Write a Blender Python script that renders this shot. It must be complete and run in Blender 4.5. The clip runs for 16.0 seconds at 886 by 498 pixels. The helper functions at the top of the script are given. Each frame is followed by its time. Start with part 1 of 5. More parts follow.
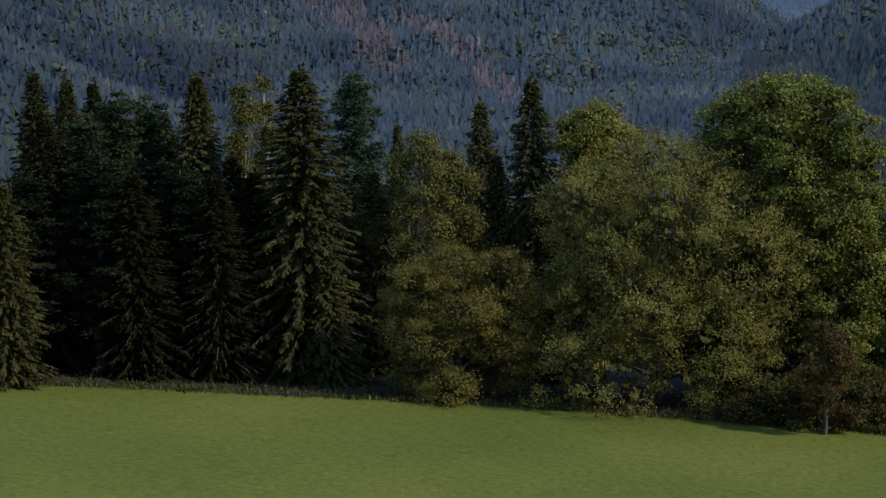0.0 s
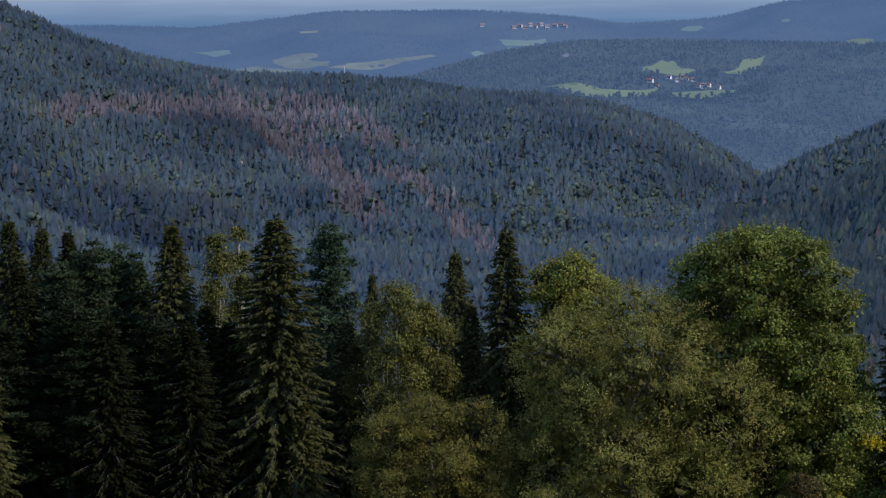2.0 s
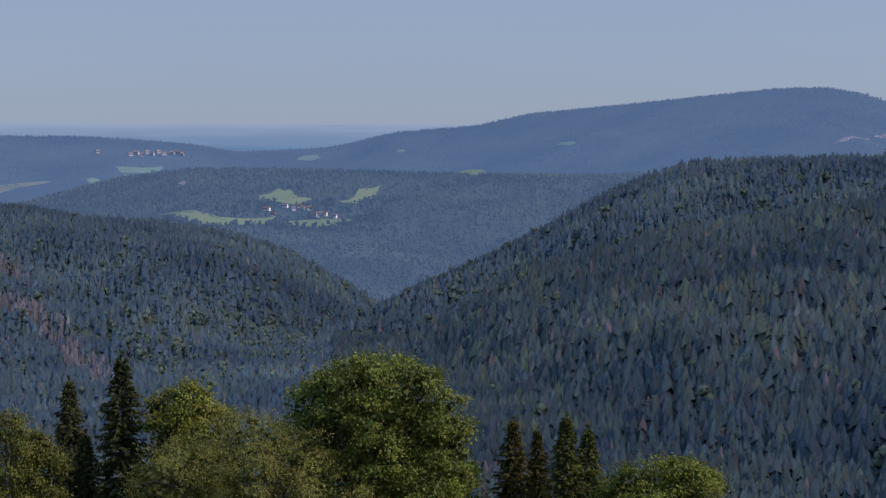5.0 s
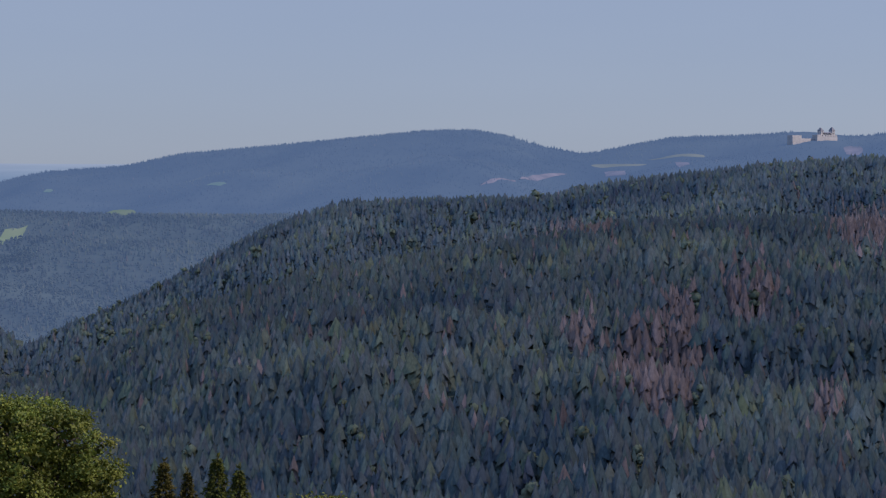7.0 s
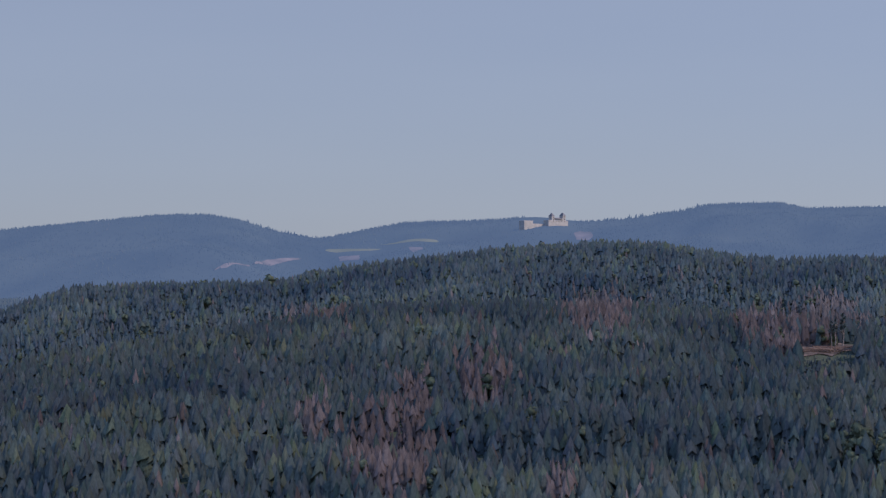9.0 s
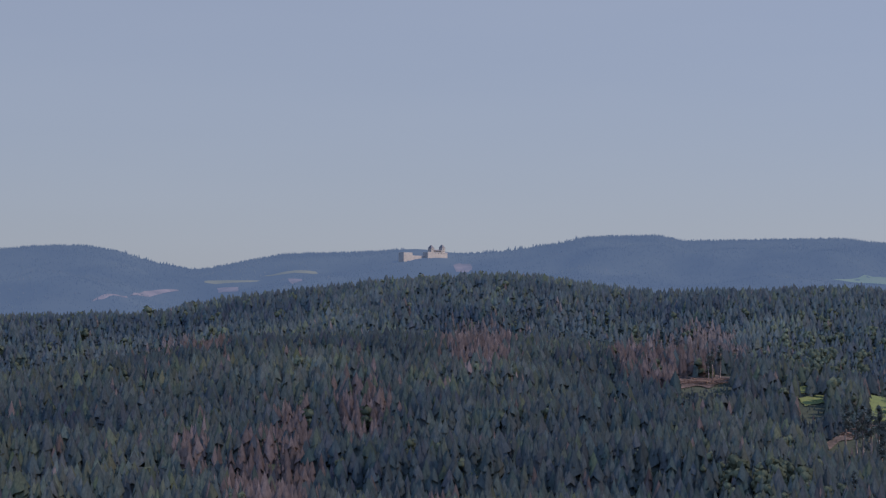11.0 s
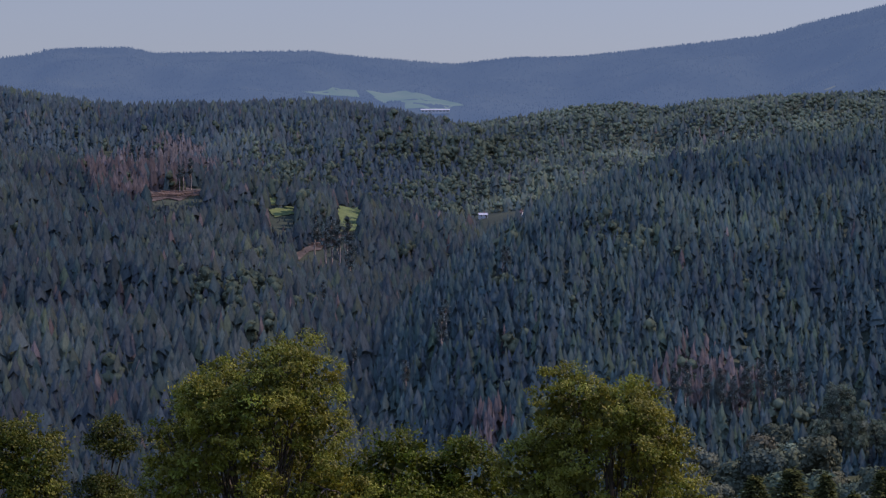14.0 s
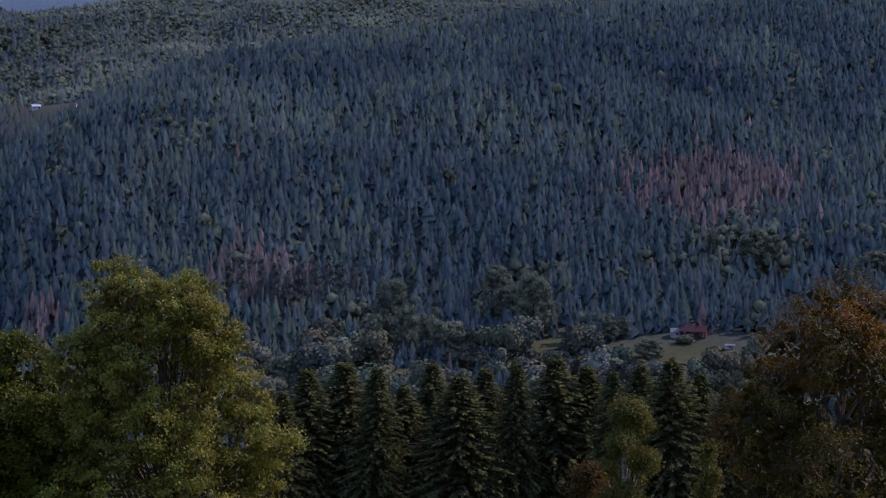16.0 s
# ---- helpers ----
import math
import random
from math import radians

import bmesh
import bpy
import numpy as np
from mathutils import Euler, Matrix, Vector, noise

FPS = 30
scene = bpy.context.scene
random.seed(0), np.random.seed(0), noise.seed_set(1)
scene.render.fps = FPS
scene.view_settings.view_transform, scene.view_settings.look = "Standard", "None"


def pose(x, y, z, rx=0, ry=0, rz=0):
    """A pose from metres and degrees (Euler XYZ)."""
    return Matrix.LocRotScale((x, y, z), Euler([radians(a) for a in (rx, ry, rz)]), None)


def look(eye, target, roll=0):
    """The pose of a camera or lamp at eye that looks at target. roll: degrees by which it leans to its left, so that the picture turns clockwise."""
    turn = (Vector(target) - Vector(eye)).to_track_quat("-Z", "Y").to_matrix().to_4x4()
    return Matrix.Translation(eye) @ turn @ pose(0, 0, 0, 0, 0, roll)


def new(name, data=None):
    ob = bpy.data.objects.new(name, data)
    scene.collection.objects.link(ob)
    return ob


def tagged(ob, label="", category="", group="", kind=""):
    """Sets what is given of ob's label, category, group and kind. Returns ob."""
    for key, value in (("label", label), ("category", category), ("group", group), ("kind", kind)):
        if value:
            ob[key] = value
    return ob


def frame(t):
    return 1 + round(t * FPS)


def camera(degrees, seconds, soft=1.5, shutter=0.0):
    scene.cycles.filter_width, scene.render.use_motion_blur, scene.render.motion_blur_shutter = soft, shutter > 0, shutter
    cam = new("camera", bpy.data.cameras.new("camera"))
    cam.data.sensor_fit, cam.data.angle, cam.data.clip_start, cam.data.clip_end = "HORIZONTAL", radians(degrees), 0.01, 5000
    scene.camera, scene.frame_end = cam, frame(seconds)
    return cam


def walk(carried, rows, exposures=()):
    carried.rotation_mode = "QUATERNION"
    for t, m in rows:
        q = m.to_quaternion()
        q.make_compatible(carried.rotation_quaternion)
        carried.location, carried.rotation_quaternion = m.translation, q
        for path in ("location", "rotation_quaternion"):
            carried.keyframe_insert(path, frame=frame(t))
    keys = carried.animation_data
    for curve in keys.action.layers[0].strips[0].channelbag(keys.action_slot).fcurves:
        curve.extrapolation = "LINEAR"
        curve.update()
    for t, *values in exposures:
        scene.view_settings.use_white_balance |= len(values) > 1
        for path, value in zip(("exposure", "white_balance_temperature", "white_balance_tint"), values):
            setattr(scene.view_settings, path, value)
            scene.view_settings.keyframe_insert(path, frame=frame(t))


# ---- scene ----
EYE = Vector((0.0, 0.0, 40.0))
cam = camera(21.24, 16.0, soft=1.3)
# seconds, heading to the right of +y, tilt, roll
TURNS = [
    (0.0, -5.355, -8.712, -0.887),
    (0.5, -5.174, -7.785, -0.671),
    (1.0, -5.046, -6.927, -0.585),
    (1.5, -4.894, -6.026, -0.541),
    (2.0, -4.689, -5.078, -0.581),
    (2.5, -4.221, -4.288, -0.443),
    (3.0, -3.465, -3.533, -0.317),
    (3.5, -2.166, -3.229, -0.203),
    (4.0, -0.163, -2.694, -0.126),
    (4.5, 1.773, -2.334, -0.298),
    (5.0, 4.613, -2.017, 0.075),
    (5.2, 5.669, -1.907, 0.163),
    (7.3, 14.339, -0.915, 0.347),
    (7.5, 15.269, -0.923, 0.449),
    (8.0, 17.653, -0.565, 0.271),
    (8.5, 18.872, 0.393, 0.405),
    (8.7, 19.184, 0.744, 0.300),
    (10.8, 21.591, 1.808, 0.293),
    (11.0, 22.423, 1.845, 0.250),
    (11.5, 24.143, 1.558, 0.284),
    (12.0, 26.775, 1.186, 0.215),
    (12.5, 29.441, 0.804, 0.067),
    (13.0, 31.935, -0.345, -0.062),
    (13.5, 33.499, -1.834, -0.091),
    (14.0, 35.203, -2.674, -0.066),
    (14.5, 37.345, -3.481, 0.013),
    (15.0, 40.193, -4.361, 0.570),
    (15.5, 42.716, -4.865, 0.851),
    (16.0, 46.001, -5.125, 1.195),
]


def heading(az, el, d=1.0):
    """The point d metres from the eye along a heading and an elevation in degrees."""
    a, e = radians(az), radians(el)
    return EYE + d * Vector((math.sin(a) * math.cos(e), math.cos(a) * math.cos(e), math.sin(e)))


walk(cam, [(t, look(EYE, heading(y, p, 100), r)) for t, y, p, r in TURNS],
     [(0.0, -0.3, 5700, 20), (1.0, -0.22, 5550, 20), (3.0, -0.12, 5500, 21), (5.0, -0.12, 5650, 23), (8.0, -0.12, 5900, 25), (11.5, -0.12, 6250, 25), (13.5, -0.14, 6100, 28), (16.0, -0.22, 5900, 36)])

# ---- sky and sun ----
SUN_AZ, SUN_EL = 100.0, 38.0
world = bpy.data.worlds.new("sky")
scene.world = world
world.use_nodes = True
wn = world.node_tree.nodes
sky = wn.new("ShaderNodeTexSky")
sky.sky_type, sky.sun_disc = "NISHITA", False
sky.sun_elevation, sky.sun_rotation = radians(SUN_EL), radians(SUN_AZ)
sky.altitude, sky.air_density, sky.dust_density, sky.ozone_density = 900, 1.0, 1.3, 2.0
wn["Background"].inputs["Strength"].default_value = 0.066
cool = wn.new("ShaderNodeMix")
cool.data_type, cool.blend_type = "RGBA", "MULTIPLY"
cool.inputs[0].default_value, cool.inputs[7].default_value = 1.0, (0.91, 0.96, 1.1, 1)
world.node_tree.links.new(sky.outputs[0], cool.inputs[6])
haze = wn.new("ShaderNodeMix")  # thin high cloud over the blue
haze.data_type, haze.inputs[7].default_value = "RGBA", (6.8, 8.05, 8.5, 1)
veil, veil_map = wn.new("ShaderNodeTexNoise"), wn.new("ShaderNodeMapping")
veil_map.inputs["Scale"].default_value = (1.2, 1.2, 9.0)
veil_amount = wn.new("ShaderNodeMapRange")
veil_amount.inputs["To Min"].default_value, veil_amount.inputs["To Max"].default_value = 0.4, 0.58
veil.inputs["Scale"].default_value, veil.inputs["Detail"].default_value = 2.0, 5.0
veil_place = wn.new("ShaderNodeTexCoord")
world.node_tree.links.new(veil_place.outputs["Generated"], veil_map.inputs[0])
world.node_tree.links.new(veil_map.outputs[0], veil.inputs["Vector"])
world.node_tree.links.new(veil.outputs["Fac"], veil_amount.inputs["Value"])
world.node_tree.links.new(veil_amount.outputs[0], haze.inputs[0])
world.node_tree.links.new(cool.outputs[2], haze.inputs[6])
# deeper blue overhead
zenith, height, rise = wn.new("ShaderNodeMix"), wn.new("ShaderNodeSeparateXYZ"), wn.new("ShaderNodeMapRange")
zenith.data_type, zenith.inputs[7].default_value = "RGBA", (4.5, 7.3, 13.8, 1)
rise.inputs["From Min"].default_value, rise.inputs["From Max"].default_value = 0.16, 0.65
world.node_tree.links.new(veil_place.outputs["Generated"], height.inputs[0])
world.node_tree.links.new(height.outputs[2], rise.inputs["Value"])
world.node_tree.links.new(rise.outputs[0], zenith.inputs[0])
world.node_tree.links.new(haze.outputs[2], zenith.inputs[6])
world.node_tree.links.new(zenith.outputs[2], wn["Background"].inputs["Color"])
lamp = bpy.data.lights.new("sun", "SUN")
lamp.energy, lamp.angle, lamp.color = 4.4, radians(0.53), (1.0, 0.85, 0.66)
sun = new("sun", lamp)
sa, se = radians(SUN_AZ), radians(SUN_EL)
sun.matrix_world = look(400 * Vector((math.sin(sa) * math.cos(se), math.cos(sa) * math.cos(se), math.sin(se))), (0, 0, 0))


# ---- materials ----
def material(name, rough=0.8, metal=0.0, spec=0.3):
    m = bpy.data.materials.new(name)
    m.use_nodes = True
    b = m.node_tree.nodes["Principled BSDF"]
    b.inputs["Roughness"].default_value, b.inputs["Metallic"].default_value = rough, metal
    b.inputs["Specular IOR Level"].default_value = spec
    return m, m.node_tree.nodes, m.node_tree.links, b


def ramp_noise(nodes, links, scale, stops, detail=6, coords="Object", stretch=None):
    """A noise texture through a colour ramp; returns the colour socket."""
    tc = nodes.new("ShaderNodeTexCoord")
    src = tc.outputs[coords]
    if stretch:
        mp = nodes.new("ShaderNodeMapping")
        mp.inputs["Scale"].default_value = stretch
        links.new(src, mp.inputs[0])
        src = mp.outputs[0]
    nz = nodes.new("ShaderNodeTexNoise")
    nz.inputs["Scale"].default_value, nz.inputs["Detail"].default_value = scale, detail
    links.new(src, nz.inputs["Vector"])
    rp = nodes.new("ShaderNodeValToRGB")
    el = rp.color_ramp.elements
    while len(el) < len(stops):
        el.new(0.5)
    for e, (p, c) in zip(el, stops):
        e.position, e.color = p, (*c, 1)
    links.new(nz.outputs["Fac"], rp.inputs[0])
    return rp.outputs[0], nz.outputs["Fac"]


def mix(nodes, links, a, b, fac=0.5, mode="MULTIPLY"):
    n = nodes.new("ShaderNodeMix")
    n.data_type, n.blend_type = "RGBA", mode
    for sock, v in ((n.inputs[0], fac), (n.inputs[6], a), (n.inputs[7], b)):
        if isinstance(v, (float, int)):
            sock.default_value = v
        elif isinstance(v, tuple):
            sock.default_value = (*v, 1)
        else:
            links.new(v, sock)
    return n.outputs[2]


def bump(nodes, links, height, bsdf, strength=0.4, distance=0.1):
    n = nodes.new("ShaderNodeBump")
    n.inputs["Strength"].default_value, n.inputs["Distance"].default_value = strength, distance
    links.new(height, n.inputs["Height"])
    links.new(n.outputs[0], bsdf.inputs["Normal"])


def noisy(name, scale, stops, rough=0.85, bumps=0.0, dist=0.1, fine=None, spec=0.2, stretch=None):
    """A surface with two scales of variation and relief."""
    m, n, l, b = material(name, rough, 0, spec)
    c, f = ramp_noise(n, l, scale, stops, stretch=stretch)
    if fine:
        c2, f2 = ramp_noise(n, l, fine, [(0.3, (0.72, 0.72, 0.72)), (0.7, (1.15, 1.15, 1.15))], stretch=stretch)
        c = mix(n, l, c, c2, 1.0)
        f = f2
    l.new(c, b.inputs["Base Color"])
    if bumps:
        bump(n, l, f, b, bumps, dist)
    return m


def foliage(name, dark, light, rough=0.6, through_leaf=0.25, scale=0.35, even=0.0, mottle=0.0, facing=(-0.45, -0.58, 0.63)):
    """Leaves or needles: tint by the leaf's own attribute, patchy by noise, some light passing through."""
    m, n, l, b = material(name, rough, 0, 0.0 if even else 0.15)
    c, f = ramp_noise(n, l, scale, [(0.32, dark), (0.68, light)], 3)
    at = n.new("ShaderNodeAttribute")
    at.attribute_name = "tint"
    c = mix(n, l, c, at.outputs["Color"], 1.0)
    if mottle:
        c2, _ = ramp_noise(n, l, mottle, [(0.3, (0.8, 0.81, 0.83)), (0.7, (1.24, 1.23, 1.2))], 4, stretch=(1, 1, 0.45))
        c = mix(n, l, c, c2, 1.0)
    l.new(c, b.inputs["Base Color"])
    up = None
    if even:
        # normals bent towards one set direction, to flatten light and shade on the crowns
        geo, add, norm = n.new("ShaderNodeNewGeometry"), n.new("ShaderNodeVectorMath"), n.new("ShaderNodeVectorMath")
        add.operation, norm.operation = "MULTIPLY_ADD", "NORMALIZE"
        add.inputs[1].default_value, add.inputs[2].default_value = (1 - even,) * 3, tuple(even * q for q in facing)
        l.new(geo.outputs["Normal"], add.inputs[0])
        l.new(add.outputs[0], norm.inputs[0])
        up = norm.outputs[0]
        l.new(up, b.inputs["Normal"])
    if through_leaf:
        tr = n.new("ShaderNodeBsdfTranslucent")
        if up:
            l.new(up, tr.inputs["Normal"])
        l.new(c, tr.inputs["Color"])
        ms = n.new("ShaderNodeMixShader")
        ms.inputs[0].default_value = through_leaf
        l.new(b.outputs[0], ms.inputs[1])
        l.new(tr.outputs[0], ms.inputs[2])
        l.new(ms.outputs[0], n["Material Output"].inputs["Surface"])
    return m


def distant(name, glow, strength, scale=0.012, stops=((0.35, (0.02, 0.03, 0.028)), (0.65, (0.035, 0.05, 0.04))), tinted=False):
    """The far distance: a blue glow added to the colour stands in for haze."""
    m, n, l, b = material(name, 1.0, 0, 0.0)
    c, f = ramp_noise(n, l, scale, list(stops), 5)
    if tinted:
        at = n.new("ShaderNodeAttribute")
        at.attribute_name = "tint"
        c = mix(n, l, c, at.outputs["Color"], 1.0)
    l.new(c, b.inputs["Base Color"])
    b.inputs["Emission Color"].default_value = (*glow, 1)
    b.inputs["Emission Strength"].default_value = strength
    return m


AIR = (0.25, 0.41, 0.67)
M_GRASS = noisy("mown grass", 0.05, [(0.3, (0.086, 0.112, 0.01)), (0.55, (0.114, 0.136, 0.013)), (0.75, (0.14, 0.152, 0.02))], 0.9, 0.5, 0.1, 2.2)
M_FLOOR = noisy("wooded hillside", 0.02, [(0.3, (0.034, 0.046, 0.03)), (0.7, (0.052, 0.066, 0.04))], 0.95, 0.4, 0.5, 0.3)
M_LITTER = noisy("dark needle litter", 0.3, [(0.3, (0.02, 0.02, 0.012)), (0.7, (0.045, 0.045, 0.022))], 0.95, 0.5, 0.2, 2.0)
M_MEADOW = noisy("valley meadow", 0.02, [(0.35, (0.038, 0.05, 0.016)), (0.65, (0.058, 0.063, 0.024))], 0.95, 0.0, 0.1, 0.15)
M_GLADE = noisy("sunlit glade grass", 0.03, [(0.35, (0.11, 0.15, 0.045)), (0.65, (0.15, 0.18, 0.06))], 0.95, 0.0, 0.1, 0.3)
M_CLEAR = noisy("felled clearing", 0.06, [(0.35, (0.05, 0.045, 0.04)), (0.5, (0.09, 0.07, 0.058)), (0.68, (0.17, 0.13, 0.11))], 0.95, 0.0, 0.1, 0.3)
M_SPRUCE = foliage("spruce needles", (0.053, 0.055, 0.018), (0.09, 0.092, 0.028), 0.8, 0.15, even=0.4, facing=(0.2, -0.45, 0.6))
M_PINE = foliage("pine needles", (0.05, 0.066, 0.028), (0.085, 0.105, 0.042), 0.75, 0.15, even=0.3, facing=(0.2, -0.45, 0.6))
M_LEAF = foliage("broad leaves", (0.12, 0.116, 0.018), (0.188, 0.176, 0.028), 0.6, 0.25)
M_BLADES = foliage("mown grass blades", (0.088, 0.114, 0.011), (0.13, 0.148, 0.018), 0.9, 0.0, 0.05, 0.9, facing=(0, 0, 1))
# hill woods: base colours greyed and lifted to stand in for haze
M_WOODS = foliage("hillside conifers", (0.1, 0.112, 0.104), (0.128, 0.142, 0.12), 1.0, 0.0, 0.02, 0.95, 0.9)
M_WOODS_HAZY = foliage("hill woods tinted for haze", (0.096, 0.116, 0.108), (0.122, 0.144, 0.125), 1.0, 0.0, 0.015, 0.95, 0.8)
M_BROADW = foliage("hillside broadleaf trees", (0.15, 0.163, 0.1), (0.185, 0.195, 0.115), 1.0, 0.0, 0.03, 0.93, 0.9, facing=(-0.42, -0.58, 0.63))
M_BROADV = foliage("valley broadleaf trees", (0.135, 0.155, 0.1), (0.17, 0.185, 0.115), 1.0, 0.0, 0.05, 0.72, 0.9, facing=(-0.2, -0.58, 0.63))
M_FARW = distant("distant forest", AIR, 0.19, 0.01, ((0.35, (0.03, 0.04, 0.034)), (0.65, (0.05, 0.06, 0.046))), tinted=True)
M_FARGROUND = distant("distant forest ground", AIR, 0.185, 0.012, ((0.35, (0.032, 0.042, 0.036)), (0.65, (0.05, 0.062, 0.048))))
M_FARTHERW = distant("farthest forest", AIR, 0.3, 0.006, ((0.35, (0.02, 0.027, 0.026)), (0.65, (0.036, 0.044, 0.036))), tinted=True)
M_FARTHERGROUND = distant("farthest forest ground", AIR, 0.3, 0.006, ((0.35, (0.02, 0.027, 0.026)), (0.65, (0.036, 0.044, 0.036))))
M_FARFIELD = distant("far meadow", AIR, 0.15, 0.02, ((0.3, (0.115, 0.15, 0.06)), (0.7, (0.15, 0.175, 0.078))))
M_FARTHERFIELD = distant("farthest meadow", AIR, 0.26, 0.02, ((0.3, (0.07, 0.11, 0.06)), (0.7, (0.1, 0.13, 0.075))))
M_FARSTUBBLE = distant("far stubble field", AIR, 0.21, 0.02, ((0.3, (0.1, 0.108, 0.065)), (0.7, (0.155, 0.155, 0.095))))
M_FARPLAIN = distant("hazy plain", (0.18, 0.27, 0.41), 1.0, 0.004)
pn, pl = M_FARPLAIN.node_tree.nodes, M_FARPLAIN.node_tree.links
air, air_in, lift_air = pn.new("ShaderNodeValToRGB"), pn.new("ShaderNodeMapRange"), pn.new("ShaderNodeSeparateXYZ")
place_air = pn.new("ShaderNodeTexCoord")  # haze painted into the glow: paler with height, up to the sky's tone
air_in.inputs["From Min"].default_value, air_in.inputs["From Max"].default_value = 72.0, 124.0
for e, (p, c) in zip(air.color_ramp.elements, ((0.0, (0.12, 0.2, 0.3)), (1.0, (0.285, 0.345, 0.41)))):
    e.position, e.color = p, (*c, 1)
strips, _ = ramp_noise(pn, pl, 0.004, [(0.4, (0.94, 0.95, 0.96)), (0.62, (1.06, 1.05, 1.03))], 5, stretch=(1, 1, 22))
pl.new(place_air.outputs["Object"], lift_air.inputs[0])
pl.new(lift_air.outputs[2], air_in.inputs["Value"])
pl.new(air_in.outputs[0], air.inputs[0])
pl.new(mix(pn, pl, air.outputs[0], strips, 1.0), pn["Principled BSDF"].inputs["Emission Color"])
M_FARROCK = distant("far reddish rock", AIR, 0.26, 0.03, ((0.3, (0.07, 0.06, 0.055)), (0.7, (0.15, 0.12, 0.11))))
M_BARK = noisy("grey brown bark", 2.0, [(0.35, (0.05, 0.04, 0.032)), (0.65, (0.14, 0.115, 0.095))], 0.95, 0.8, 0.05, 9, stretch=(1, 1, 0.25))
M_BIRCH = noisy("white birch bark", 3.0, [(0.36, (0.06, 0.055, 0.05)), (0.5, (0.55, 0.53, 0.48))], 0.8, 0.4, 0.02, 12, stretch=(0.5, 0.5, 2.5))


# ---- meshes ----
def mesh_object(name, verts, faces, mat, tint=None, smooth=False):
    """verts (n,3), faces (m,3 or 4) as arrays; one mesh object."""
    me = bpy.data.meshes.new(name)
    verts, faces = np.asarray(verts, np.float32), np.asarray(faces, np.int32)
    k = faces.shape[1]
    me.vertices.add(len(verts))
    me.vertices.foreach_set("co", verts.ravel())
    me.loops.add(faces.size)
    me.loops.foreach_set("vertex_index", faces.ravel())
    me.polygons.add(len(faces))
    me.polygons.foreach_set("loop_start", np.arange(0, faces.size, k, dtype=np.int32))
    me.polygons.foreach_set("use_smooth", np.full(len(faces), smooth))
    if tint is not None:
        col = np.ones((len(verts), 4), np.float32)
        col[:, :3] = tint
        me.attributes.new("tint", "FLOAT_COLOR", "POINT").data.foreach_set("color", col.ravel())
    me.update(calc_edges=True)
    if mat is not None:
        me.materials.append(mat)
    return new(name, me)


# ---- the land: ridges one behind the other ----
def profile(points, az, blur=0.25):
    """A ridge line through (heading, value) pairs, gently rounded."""
    p = np.array(points, float)
    out = 0
    for k, w in ((-1, 0.25), (0, 0.5), (1, 0.25)):
        out = out + w * np.interp(np.asarray(az) + k * blur, p[:, 0], p[:, 1])
    return out


LOW = -9.0
RIDGES = {}
# name: crest elevation by heading, distance by heading, front slope, back slope, tree height
RIDGES["spur"] = ([(31, LOW), (34, -4.2), (36, -2.4), (37.5, -1.55), (39, -1.0), (40.3, -0.48), (42.3, -0.11), (45, 0.3), (48, 0.76), (51, 1.0), (60, 1.6)],
             [(30, 1150), (38, 1350), (45, 1650), (60, 1800)], 0.25, 0.3, 15)
RIDGES["shoulder"] = ([(-4, LOW), (2, -5.4), (6.4, -2.6), (10.4, -1.5), (15.2, -0.76), (17.3, -0.36), (20, -0.25), (24, -0.29), (26, -0.42), (28.3, -0.66),
                  (31, -0.9), (33.8, -1.5), (36, -2.1), (40, -4), (46, LOW)],
                 [(0, 1700), (20, 1900), (40, 1800)], 0.137, 0.16, 15)
RIDGES["back ridge"] = ([(-6, LOW), (-2.8, -5.5), (-1.1, -5.0), (0.8, -4.3), (2.6, -3.63), (4.2, -2.81), (5.5, -2.26), (7, -1.5), (8.6, -0.58), (10.4, 0.08), (12, 0.2),
                    (15.3, 0.24), (17.3, 0.65), (20.7, 1.05), (23.3, 1.25), (24.9, 1.2), (26.2, 0.97), (27.4, 0.82), (30.4, 0.89), (32.4, 0.96), (34.2, 0.68), (35.3, 0.45), (38, -0.4), (44, -4)],
                   [(-6, 2150), (10, 2400), (44, 2500)], 0.20, 0.2, 10)
RIDGES["west hill"] = ([(-40, 2.4), (-16, 1.35), (-15.2, 1.02), (-14.15, 0.55), (-13.5, 0.22), (-11.8, -0.34), (-9.7, -0.74), (-7.4, -0.8), (-5.2, -1.0), (-4.1, -1.22), (-2.35, -1.32), (-0.6, -1.58),
                   (0.8, -2.0), (1.6, -2.47), (2.7, -3.08), (5, -4.5), (8, LOW)],
                  [(-40, 2400), (8, 2450)], 0.125, 0.15, 8)
RIDGES["east hill"] = ([(28, LOW), (31, -1.2), (33, -0.62), (35.1, 0.27), (36.9, 0.52), (38.5, 0.8), (39.75, 0.88), (40.4, 0.7), (41.2, 0.91), (43, 1.02), (48, 1.23), (60, 1.4)],
                  [(28, 2900), (60, 2900)], 0.11, 0.2, 9)
RIDGES["village hill"] = ([(-40, -1.2), (-14, -1.1), (-9, -0.95), (-5.6, -0.9), (-3.4, -0.3), (-1.5, -0.04), (0.8, -0.04), (4.9, -0.16), (8.4, -0.17), (12, -0.25), (20, -0.3), (60, -0.5)],
                     [(-40, 3500), (60, 3500)], 0.13, 0.2, 2)
